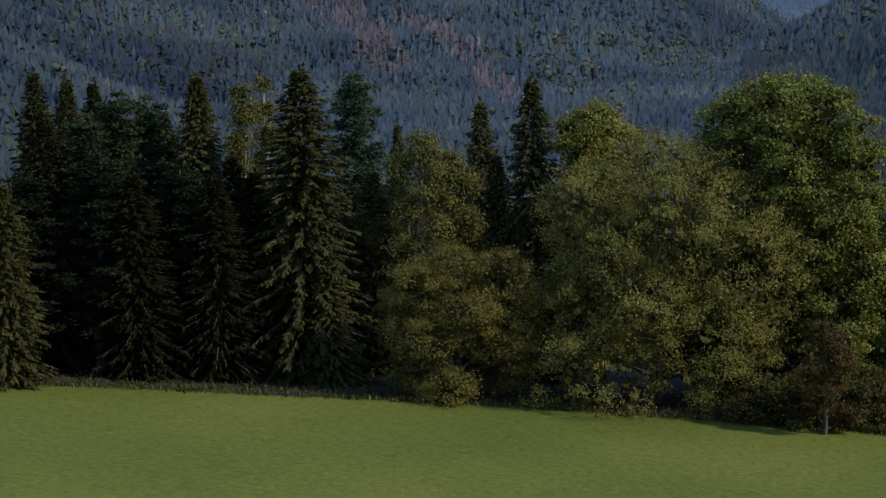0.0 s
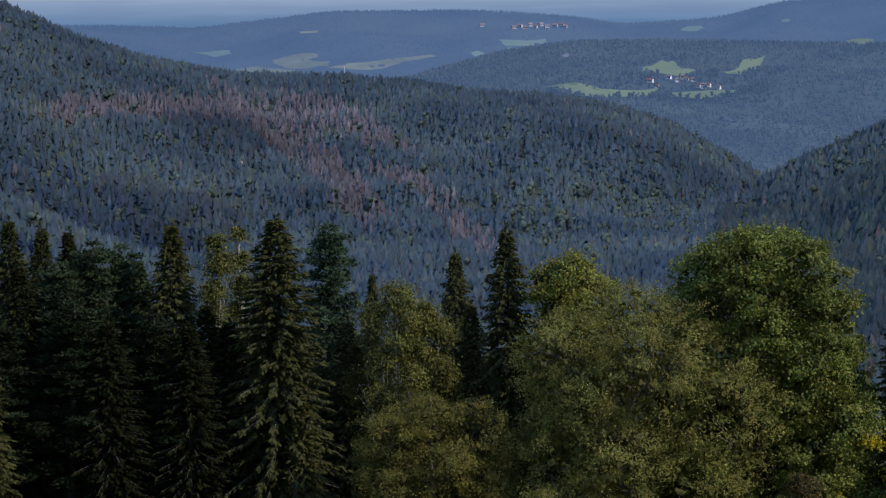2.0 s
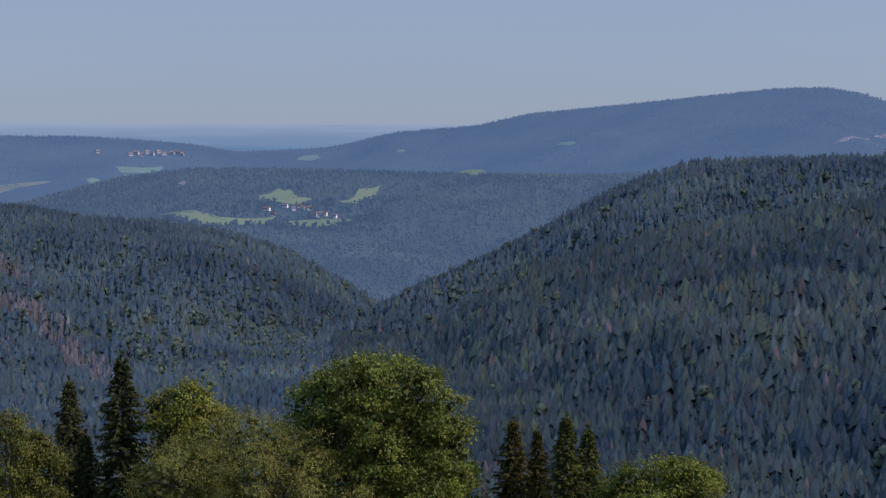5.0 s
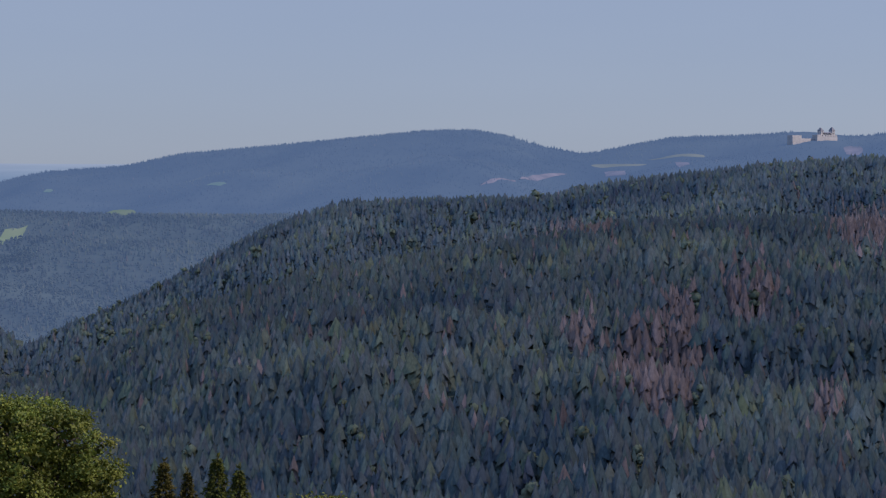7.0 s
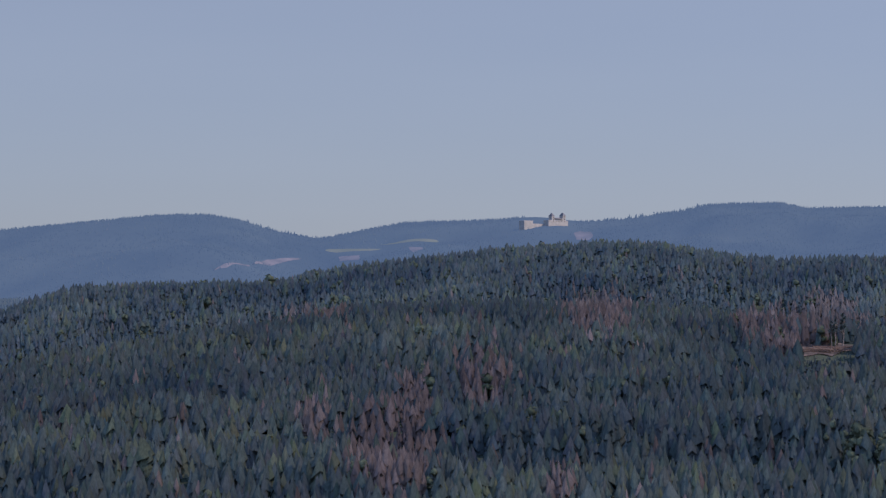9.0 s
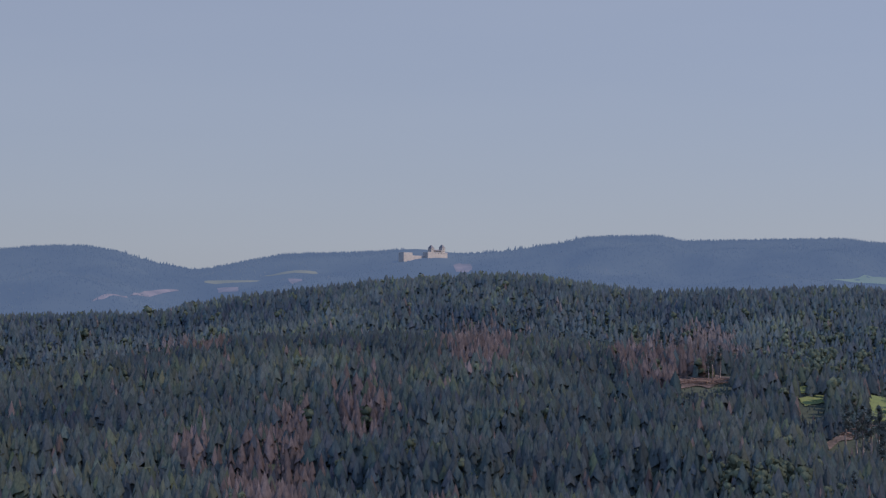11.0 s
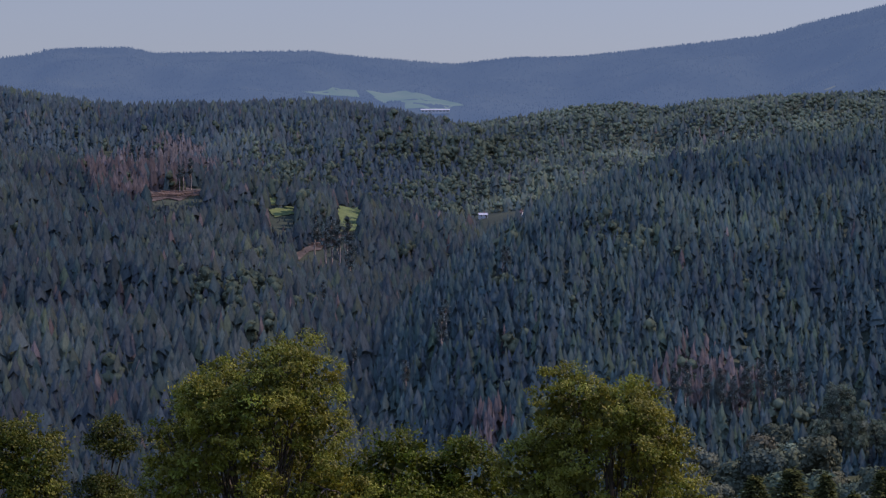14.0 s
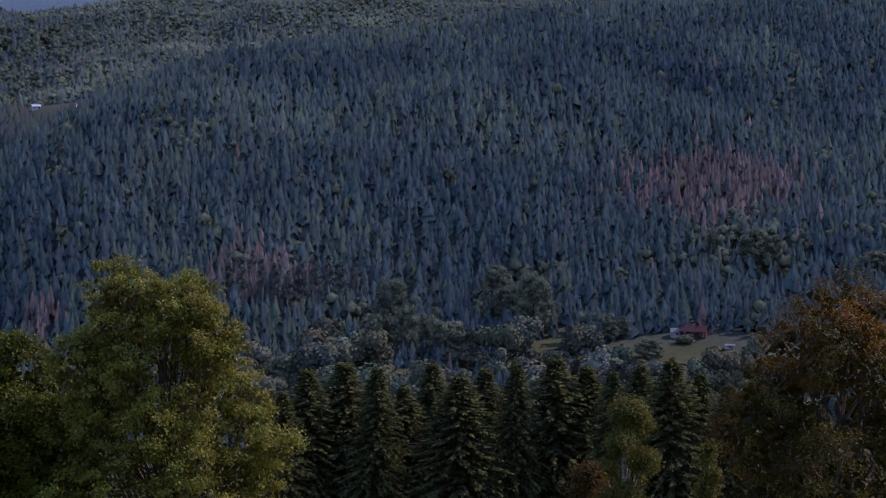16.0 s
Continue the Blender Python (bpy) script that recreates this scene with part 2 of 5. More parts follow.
RIDGES["far hills"] = ([(-40, 0.5), (-12.8, 0.44), (-10.5, 0.37), (-8.7, 0.57), (-7.4, 0.73), (-4.1, 0.73), (-2.7, 0.65), (-1.5, 0.55), (-0.3, 0.36), (0.9, 0.42), (2, 0.49), (3.4, 0.84), (5.4, 1.0),
                   (6.7, 1.3), (8.6, 1.48), (11.2, 1.74), (12.7, 1.9), (13.8, 1.92), (14.6, 1.78), (15.3, 1.55), (16.5, 1.33), (17.3, 1.5), (18.6, 1.75), (20.5, 1.8), (21.8, 1.9), (22.9, 1.77),
                   (23.9, 1.83), (25.5, 2.06), (25.7, 2.18), (27.7, 2.24), (28.1, 2.09), (32, 2.15), (33.1, 2.02), (35.4, 1.83), (36.9, 1.99), (38.4, 2.0), (40.1, 2.18), (43, 2.5), (44, 2.79), (45, 3.0), (45.8, 3.2), (60, 3.6)],
                  [(-40, 4350), (60, 4350)], 0.17, 0.3, 0.0)
RIDGES["plain"] = ([(-180, 1.0), (180, 1.0)], [(-180, 4880), (180, 4880)], 0.25, 0.5, -6)
RIDGES["west spur"] = ([(-40, -1.5), (-14, -1.55), (-12, -1.6), (-10.3, -1.75), (-9.3, -2.05), (-8.2, -2.75), (-7.2, -3.6), (-6.3, -4.4), (-5.2, -5.3), (-3, -7), (0, LOW)],
                       [(-40, 2000), (-10, 2050), (0, 1950)], 0.16, 0.22, 8)
RIDGE_NAMES = list(RIDGES)
EDGE = [(-180, -11.4), (-40, -11.4), (-16, -11.62), (-9.4, -12.18), (-2.4, -12.64), (5.5, -13.15), (20, -13.6), (50, -14.2), (180, -13)]


def swell(x, y, size, seed):
    """Smooth rolling noise of about that wavelength, -1 to 1."""
    rng = np.random.RandomState(seed)
    out = 0
    for _ in range(6):
        a, ph, k = rng.uniform(0, 2 * np.pi), rng.uniform(0, 2 * np.pi), 2 * np.pi / (size * rng.uniform(0.7, 1.5))
        out = out + np.sin((x * np.cos(a) + y * np.sin(a)) * k + ph)
    return out / 3.5


def land(az, r):
    """Height of the ground, and which ridge it belongs to (-1: the near slope and valley floor)."""
    az, r = np.broadcast_arrays(np.asarray(az, float), np.asarray(r, float))
    x, y = r * np.sin(np.radians(az)), r * np.cos(np.radians(az))
    edge = EYE.z + 170 * np.tan(np.radians(profile(EDGE, az)))
    floor = np.where(r < 170, 8 + (edge - 8) * (r / 170), 0)
    floor = np.where((r >= 170) & (r < 300), edge - (r - 170) * 0.085 - ((r - 170) / 130) ** 2 * 4, floor)
    t = np.clip((r - 300) / 320, 0, 1)
    low = edge - 15.05
    floor = np.where(r >= 300, low + (-99 - low) * (t * t * (3 - 2 * t)), floor)
    floor = np.where(r > 1400, -99 - 30 * np.clip((r - 1400) / 1200, 0, 1), floor)
    hs, away = [floor], []
    for i, k in enumerate(RIDGE_NAMES):
        crest, dist, sf, sb, tree = RIDGES[k]
        rc = profile(dist, az, 1.0)
        zc = EYE.z + rc * np.tan(np.radians(profile(crest, az))) - 0.56 * (tree + 6)
        d = r - rc
        s = np.where(d < 0, sf, sb)
        z = zc - s * (np.sqrt(d * d + 70 ** 2) - 70)
        off = np.clip((np.abs(d) - 40) / 250, 0, 1) * (k != "plain")
        z = z + off * (15 * swell(x, y, 420, 5 + i) + 5 * swell(x, y, 130, 50 + i))
        hs.append(z)
    hs = np.array(hs)
    top = hs.max(0)
    soft = 5.0
    h = np.where(r > 600, top + soft * np.log(np.exp((hs - top) / soft).sum(0)), top)
    return h, hs.argmax(0) - 1


def ground_at(az, el):
    """Distance and height at which a line of sight first meets the ground."""
    r = np.arange(40, 4950, 6.0)
    z, _ = land(az, r)
    hit = np.nonzero(z >= EYE.z + r * np.tan(np.radians(el)))[0]
    i = hit[0] if len(hit) else len(r) - 1
    return float(r[i]), float(z[i])


def place(az, r, lift=0.0):
    z, _ = land(np.array([az]), np.array([r]))
    return Vector((r * math.sin(radians(az)), r * math.cos(radians(az)), float(z[0]) + lift))


def build_ground():
    """One sheet from under the camera to the horizon, finer where the valley lies."""
    az = np.concatenate([np.arange(-180, -22, 2.0), np.arange(-22, 58, 0.25), np.arange(58, 180, 2.0), [180.0]])
    r = np.concatenate([np.linspace(0.0, 163, 25), np.linspace(170, 330, 32), np.linspace(345, 1000, 36), np.linspace(1015, 3000, 110), np.linspace(3030, 4930, 70)])
    A, Rr = np.meshgrid(az, r, indexing="ij")
    Z, own = land(A, Rr)
    v = np.stack([Rr * np.sin(np.radians(A)), Rr * np.cos(np.radians(A)), Z], -1).reshape(-1, 3)
    na, nr = len(az), len(r)
    i, j = np.meshgrid(np.arange(na - 1), np.arange(nr - 1), indexing="ij")
    q = (i * nr + j).ravel()
    faces = np.stack([q, q + 1, q + nr + 1, q + nr], -1)[:, ::-1]
    ob = mesh_object("ground", v, faces, M_GRASS, smooth=True)
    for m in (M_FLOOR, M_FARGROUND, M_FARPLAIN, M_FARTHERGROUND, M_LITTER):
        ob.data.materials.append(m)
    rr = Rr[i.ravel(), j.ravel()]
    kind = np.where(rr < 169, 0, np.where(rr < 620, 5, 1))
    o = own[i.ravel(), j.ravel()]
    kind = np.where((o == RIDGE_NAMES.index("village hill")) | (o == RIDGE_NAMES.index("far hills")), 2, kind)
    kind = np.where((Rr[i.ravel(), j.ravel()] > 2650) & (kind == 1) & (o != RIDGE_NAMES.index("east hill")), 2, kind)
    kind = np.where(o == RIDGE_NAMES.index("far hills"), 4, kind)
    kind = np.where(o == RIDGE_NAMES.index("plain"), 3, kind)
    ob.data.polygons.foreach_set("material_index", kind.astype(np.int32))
    tagged(ob, "sloping mown meadow falling into wooded hills and a hazy plain", "ground", kind="structure")


build_ground()


# ---- fields and clearings laid on the hills ----
FIELDS = []


def field(name, mat, outline, label, lift=0.6):
    """A patch of open land inside an outline of (heading, elevation) lines of sight, draped on the slope."""
    pts = np.array([(a, ground_at(a, e)[0]) for a, e in outline])
    dense = []
    for k in range(len(pts)):
        for s in np.linspace(0, 1, 6)[:-1]:
            dense.append(pts[k] * (1 - s) + pts[(k + 1) % len(pts)] * s)
    dense = np.array(dense)
    c = dense.mean(0)
    rng = np.random.RandomState(len(name) + len(FIELDS))
    dense = c + (dense - c) * (1 + rng.uniform(-0.06, 0.06, (len(dense), 1)))
    rings = [c + (dense - c) * s for s in (0.02, 0.25, 0.5, 0.75, 1.0)]
    pr = np.concatenate(rings)
    z, _ = land(pr[:, 0], pr[:, 1])
    v = np.stack([pr[:, 1] * np.sin(np.radians(pr[:, 0])), pr[:, 1] * np.cos(np.radians(pr[:, 0])), z + lift], -1)
    n = len(dense)
    f = [(a * n + b, a * n + (b + 1) % n, (a + 1) * n + (b + 1) % n, (a + 1) * n + b) for a in range(4) for b in range(n)]
    ob = mesh_object(name, v, f, mat, smooth=True)
    FIELDS.append(dense)
    return tagged(ob, label, "field", kind="structure")


def inside(poly, a, r):
    """Which points lie inside the outline."""
    out = np.zeros(len(a), bool)
    x, y = poly[:, 0], poly[:, 1]
    for i in range(len(poly)):
        j = i - 1
        cross = ((y[i] > r) != (y[j] > r)) & (a < (x[j] - x[i]) * (r - y[i]) / (y[j] - y[i] + 1e-12) + x[i])
        out ^= cross
    return out


field("village_meadow", M_FARFIELD, [(-2.21, -1.20), (-0.98, -1.27), (0.59, -1.25), (0.59, -1.37), (-0.02, -1.44), (-1.12, -1.49), (-1.53, -1.35)],
      "green meadow below the village")
field("village_meadow", M_FARFIELD, [(0.80, -1.37), (1.48, -1.33), (2.50, -1.31), (2.44, -1.39), (1.62, -1.53), (0.93, -1.47)],
      "green meadow below the village")
field("village_meadow", M_FARFIELD, [(0.09, -0.78), (0.59, -0.58), (0.94, -0.62), (1.45, -0.83), (1.21, -0.98), (0.46, -0.90)],
      "green pasture above the village")
field("village_meadow", M_FARFIELD, [(2.03, -0.87), (2.57, -0.60), (3.09, -0.53), (2.98, -0.74), (2.50, -0.97)],
      "green pasture above the village")
field("far_field", M_FARSTUBBLE, [(-8.77, -0.48), (-8.14, -0.34), (-7.64, -0.35), (-7.67, -0.43), (-8.06, -0.45), (-7.37, -0.52), (-7.44, -0.63), (-8.46, -0.68), (-8.69, -0.57)],
      "pale green field among hedges on far hills")
field("far_field", M_FARSTUBBLE, [(-7.44, -0.69), (-6.90, -0.58), (-5.96, -0.48), (-4.95, -0.38), (-4.85, -0.43), (-5.58, -0.55), (-6.12, -0.72), (-6.90, -0.72)],
      "pale green field among hedges on far hills")
field("far_field", M_FARTHERFIELD, [(-10.62, -0.28), (-9.78, -0.24), (-9.74, -0.32), (-10.17, -0.40)],
      "pale green field among hedges on far hills")
field("far_field", M_FARSTUBBLE, [(-8.14, 0.20), (-7.64, 0.23), (-7.64, 0.17), (-8.06, 0.16)],
      "pale green field among hedges on far hills")
field("far_field", M_FARTHERFIELD, [(-4.00, -0.37), (-3.06, -0.24), (-2.74, -0.27), (-3.84, -0.44)],
      "pale green field among hedges on far hills")
field("far_field", M_FARTHERFIELD, [(-3.29, -0.05), (-2.18, -0.03), (-2.14, -0.16), (-3.13, -0.21)],
      "pale green field among hedges on far hills")
field("far_field", M_FARSTUBBLE, [(-9.70, -0.73), (-9.16, -0.64), (-8.46, -0.70), (-7.84, -0.70), (-8.46, -0.78)],
      "pale green field among hedges on far hills")
field("far_field", M_FARROCK, [(13.95, 0.52), (14.34, 0.62), (14.81, 0.65), (14.81, 0.60), (14.29, 0.56)],
      "pale field strip on the far hill")
field("far_field", M_FARROCK, [(14.85, 0.64), (15.21, 0.78), (16.05, 0.81), (16.03, 0.77), (15.27, 0.71)],
      "pale field strip on the far hill")
field("far_field", M_FARSTUBBLE, [(16.63, 0.99), (16.72, 1.04), (17.99, 1.04), (17.94, 1.00), (16.94, 0.94)],
      "pale field strip on the far hill")
field("far_field", M_FARROCK, [(16.96, 0.85), (17.48, 0.88), (17.48, 0.77), (17.01, 0.74)],
      "pale field strip on the far hill")
field("far_field", M_FARSTUBBLE, [(18.04, 1.13), (18.48, 1.24), (19.37, 1.27), (19.37, 1.21), (18.48, 1.19)],
      "pale field strip on the far hill")
field("far_field", M_FARROCK, [(18.67, 1.09), (19.02, 1.09), (19.02, 1.02), (18.70, 1.02)],
      "pale field strip on the far hill")
field("rock_slope", M_FARROCK, [(22.67, 1.43), (22.82, 1.49), (23.08, 1.47), (23.15, 1.37), (23.05, 1.27), (22.74, 1.27)],
      "bare reddish rock below the castle")
field("far_field", M_FARTHERFIELD, [(31.78, 1.12), (32.54, 1.20), (33.08, 1.15), (33.22, 0.98), (32.40, 1.04)],
      "green field on the far hill")
field("far_field", M_FARTHERFIELD, [(33.36, 1.15), (34.31, 1.15), (34.99, 0.98), (35.67, 0.79), (35.26, 0.66), (34.31, 0.75), (33.63, 0.93)],
      "green field on the far hill")
field("valley_meadow", M_MEADOW, [(44.77, -8.18), (45.45, -8.07), (46.21, -7.96), (46.01, -8.19), (45.40, -8.55), (44.84, -8.69)],
      "sunlit meadow on the valley floor")
field("valley_meadow", M_MEADOW, [(48.07, -7.42), (48.55, -7.31), (49.19, -7.31), (48.83, -7.58), (48.56, -7.93), (48.08, -7.87)],
      "sunlit meadow on the valley floor")
field("valley_meadow", M_MEADOW, [(49.73, -7.76), (50.21, -7.58), (50.96, -7.45), (51.78, -7.34), (52.62, -7.31), (53.14, -7.37), (53.49, -7.77), (52.54, -7.87), (51.79, -7.83), (50.69, -7.80)],
      "sunlit meadow on the valley floor")
field("clearing", M_CLEAR, [(28.06, -1.32), (28.35, -1.22), (28.72, -1.25), (28.97, -1.20), (29.39, -1.28), (29.45, -1.37), (29.10, -1.40), (28.86, -1.52), (28.56, -1.45), (28.21, -1.53)],
      "felled clearing with bare brown trunks")
field("clearing", M_GLADE, [(32.61, -1.65), (33.24, -1.61), (33.21, -2.23), (32.72, -2.34)],
      "small green glade in the forest")
field("far_field", M_FARSTUBBLE, [(44.32, 1.13), (44.59, 1.24), (44.64, 1.20), (44.43, 1.11)],
      "pale field strip on the far hill")
field("clearing", M_GLADE, [(30.93, -1.47), (31.26, -1.42), (31.21, -1.62), (30.98, -1.64)],
      "small green glade in the forest")
field("clearing", M_GLADE, [(30.98, -1.76), (31.58, -1.65), (31.63, -1.87), (31.14, -1.96)],
      "small green glade in the forest")
field("clearing", M_CLEAR, [(31.55, -2.88), (31.89, -2.68), (32.23, -2.53), (32.36, -2.39), (32.72, -2.32), (32.68, -2.45), (32.43, -2.55), (32.25, -2.72), (31.95, -2.78), (31.71, -2.96)],
      "felled clearing with bare brown trunks")
for a, e, wa, we, mat in ((5.28, -0.17, 0.38, 0.07, M_FARFIELD), (7.58, 0.52, 0.25, 0.05, M_FARTHERFIELD), (1.35, 0.17, 0.3, 0.07, M_FARTHERFIELD), (3.58, 0.34, 0.13, 0.045, M_FARTHERFIELD), (-1.68, -0.44, 0.1, 0.05, M_FARROCK)):
    field("far_field", mat, [(a - wa, e - 0.6 * we), (a - 0.4 * wa, e + 0.8 * we), (a + 0.7 * wa, e + we), (a + wa, e + 0.2 * we), (a + 0.3 * wa, e - we)], "small pale clearing on the far hills")
# open ground round the hamlets, kept clear so the buildings show from the camera
for outline in (
    ((0.18, -0.99), (2.09, -0.99), (2.09, -1.35), (0.18, -1.35)),
    ((-3.00, 0.29), (-1.59, 0.30), (-1.59, 0.16), (-3.00, 0.17)),
    ((36.06, -1.88), (36.33, -1.88), (36.33, -1.97), (36.06, -1.97)),
    ((34.65, 0.68), (35.40, 0.68), (35.40, 0.57), (34.65, 0.57)),
    ((51.49, -7.05), (53.13, -6.99), (53.17, -7.48), (51.51, -7.54)),
    ((21.35, 1.78), (22.66, 1.78), (22.66, 1.59), (21.35, 1.58)),
):
    FIELDS.append(np.array([(a, ground_at(a, e)[0]) for a, e in outline]))


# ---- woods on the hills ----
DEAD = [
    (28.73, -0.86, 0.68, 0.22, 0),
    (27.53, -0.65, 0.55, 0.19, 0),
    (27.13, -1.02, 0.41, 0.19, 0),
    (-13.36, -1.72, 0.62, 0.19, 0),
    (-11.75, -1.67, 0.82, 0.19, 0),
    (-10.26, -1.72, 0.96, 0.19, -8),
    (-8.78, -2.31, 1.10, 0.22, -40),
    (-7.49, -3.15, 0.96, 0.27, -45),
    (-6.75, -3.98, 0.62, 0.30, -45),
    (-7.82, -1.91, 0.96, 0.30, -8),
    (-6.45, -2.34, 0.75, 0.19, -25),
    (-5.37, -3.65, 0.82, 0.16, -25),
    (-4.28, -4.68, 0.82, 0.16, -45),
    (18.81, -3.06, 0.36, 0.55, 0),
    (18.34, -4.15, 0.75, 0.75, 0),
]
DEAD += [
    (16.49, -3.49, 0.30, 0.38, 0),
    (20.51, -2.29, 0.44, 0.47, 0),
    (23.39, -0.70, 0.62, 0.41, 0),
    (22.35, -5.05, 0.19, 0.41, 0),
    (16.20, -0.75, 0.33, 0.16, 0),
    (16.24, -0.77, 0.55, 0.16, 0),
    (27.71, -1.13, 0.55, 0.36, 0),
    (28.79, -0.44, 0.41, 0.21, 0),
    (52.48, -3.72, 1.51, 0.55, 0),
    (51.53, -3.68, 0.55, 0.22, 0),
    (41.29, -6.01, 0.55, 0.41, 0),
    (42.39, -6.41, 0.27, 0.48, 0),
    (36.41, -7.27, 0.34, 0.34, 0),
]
BROAD = [
    (3.52, -2.13, 1.64, 0.55, -20),
    (1.48, -1.44, 1.64, 0.25, 0),
    (0.25, -4.32, 0.96, 0.30, -20),
    (-2.23, -4.72, 0.96, 0.41, -30),
    (0.53, -0.49, 1.64, 0.21, 0),
    (38.93, 0.50, 1.78, 0.55, 0),
    (43.69, 0.50, 2.74, 0.55, 0),
    (36.19, -0.46, 2.74, 0.48, 0),
    (35.51, -1.41, 1.64, 0.34, 0),
    (31.42, -1.13, 0.82, 0.41, 0),
    (39.35, -2.71, 0.82, 0.27, 0),
    (29.91, -3.98, 1.10, 0.34, -20),
    (53.21, -5.19, 0.96, 0.68, 0),
    (44.88, -6.78, 0.68, 0.48, 0),
    (47.90, -6.44, 0.82, 0.55, 0),
]


def conifer(rng, tiers, sides, full=0.6, lap=2.5):
    """A ragged spruce of unit height: overlapping skirts of drooping boughs."""
    v, f = [], []
    for t in range(tiers):
        u = t / tiers
        z0, z1 = 0.06 + 0.84 * u, min(1.0, 0.1 + 0.84 * (t + lap) / tiers)
        rad = 0.14 * (1 - u) ** full * rng.uniform(0.85, 1.15) + 0.012
        b = len(v)
        v.append((rng.uniform(-0.012, 0.012), rng.uniform(-0.012, 0.012), z1))
        turn = rng.uniform(0, 6.28)
        for s in range(sides):
            a = turn + 2 * math.pi * s / sides + rng.uniform(-0.25, 0.25)
            q = rad * rng.uniform(0.62, 1.22)
            v.append((q * math.cos(a), q * math.sin(a), z0 - 0.05 * (-1) ** s + rng.uniform(-0.05, 0.05)))
        f += [(b, b + 1 + s, b + 1 + (s + 1) % sides) for s in range(sides)]
    return np.array(v), np.array(f)


def leafy_tree(rng, lobes=7, m=200):
    """A rounded broadleaf crown of unit height: lobes covered with leaf sprays, on a short trunk."""
    V, F, n = [], [], 0
    for k in range(lobes):
        c = np.array([rng.uniform(-0.2, 0.2), rng.uniform(-0.2, 0.2), rng.uniform(0.28, 0.86)])
        rad = rng.uniform(0.15, 0.22) * (0.95 if lobes < 7 else 1)
        d = rng.normal(0, 1, (m, 3)) + [0, 0, 0.25]
        d /= np.linalg.norm(d, axis=1)[:, None]
        p = c + d * rad * rng.uniform(0.7, 1.05, (m, 1))
        t = np.cross(d + rng.normal(0, 0.45, (m, 3)), rng.normal(0, 1, (m, 3)))
        t /= np.linalg.norm(t, axis=1)[:, None]
        u = np.cross(d, t) + 0.4 * d * rng.uniform(-1, 1, (m, 1))
        s = rng.uniform(0.038, 0.075, (m, 1)) * (1.35 if lobes < 7 else 0.58)
        V += [np.stack([p - t * s, p + t * s, p + u * 1.5 * s], 1).reshape(-1, 3)]
        F += [np.arange(3 * m).reshape(-1, 3) + n]
        n += 3 * m
        bm = bmesh.new()
        bmesh.ops.create_icosphere(bm, subdivisions=1, radius=rad * (0.85 if lobes < 7 else 0.72), matrix=Matrix.Translation(c))
        bm.verts.index_update()
        V.append(np.array([q.co[:] for q in bm.verts])), F.append(np.array([[q.index for q in g.verts] for g in bm.faces]) + n)
        n += len(bm.verts)
        bm.free()
    return np.concatenate(V), np.concatenate(F)


def scatter(name, shapes, pos, height, width, tint, mat, label, seed=1, smooth=True):
    """Thousands of trees as one mesh."""
    rng = np.random.RandomState(seed)
    pick = rng.randint(0, len(shapes), len(pos))
    V, F, T, base = [], [], [], 0
    for k, (sv, sf) in enumerate(shapes):
        ix = np.nonzero(pick == k)[0]
        if not len(ix):
            continue
        a = rng.uniform(0, 2 * np.pi, len(ix))
        ca, sn = np.cos(a)[:, None], np.sin(a)[:, None]
        x = (sv[:, 0] * ca - sv[:, 1] * sn) * (height * width)[ix, None]
        y = (sv[:, 0] * sn + sv[:, 1] * ca) * (height * width)[ix, None]
        z = sv[:, 2] * height[ix, None]
        V.append((np.stack([x, y, z], -1) + pos[ix][:, None, :]).reshape(-1, 3))
        F.append((sf[None] + (np.arange(len(ix)) * len(sv))[:, None, None] + base).reshape(-1, 3))
        T.append(np.repeat(tint[ix], len(sv), 0) * rng.uniform(0.94, 1.06, (len(ix) * len(sv), 1)))
        base += len(ix) * len(sv)
    ob = mesh_object(name, np.concatenate(V), np.concatenate(F), mat, np.concatenate(T), smooth=smooth)
    return tagged(ob, label, "forest", kind="stuff")


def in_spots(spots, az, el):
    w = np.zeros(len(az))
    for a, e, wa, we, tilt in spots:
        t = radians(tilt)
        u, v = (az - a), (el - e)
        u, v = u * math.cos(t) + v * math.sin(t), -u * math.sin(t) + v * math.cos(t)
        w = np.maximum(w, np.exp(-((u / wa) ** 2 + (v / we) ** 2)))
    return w


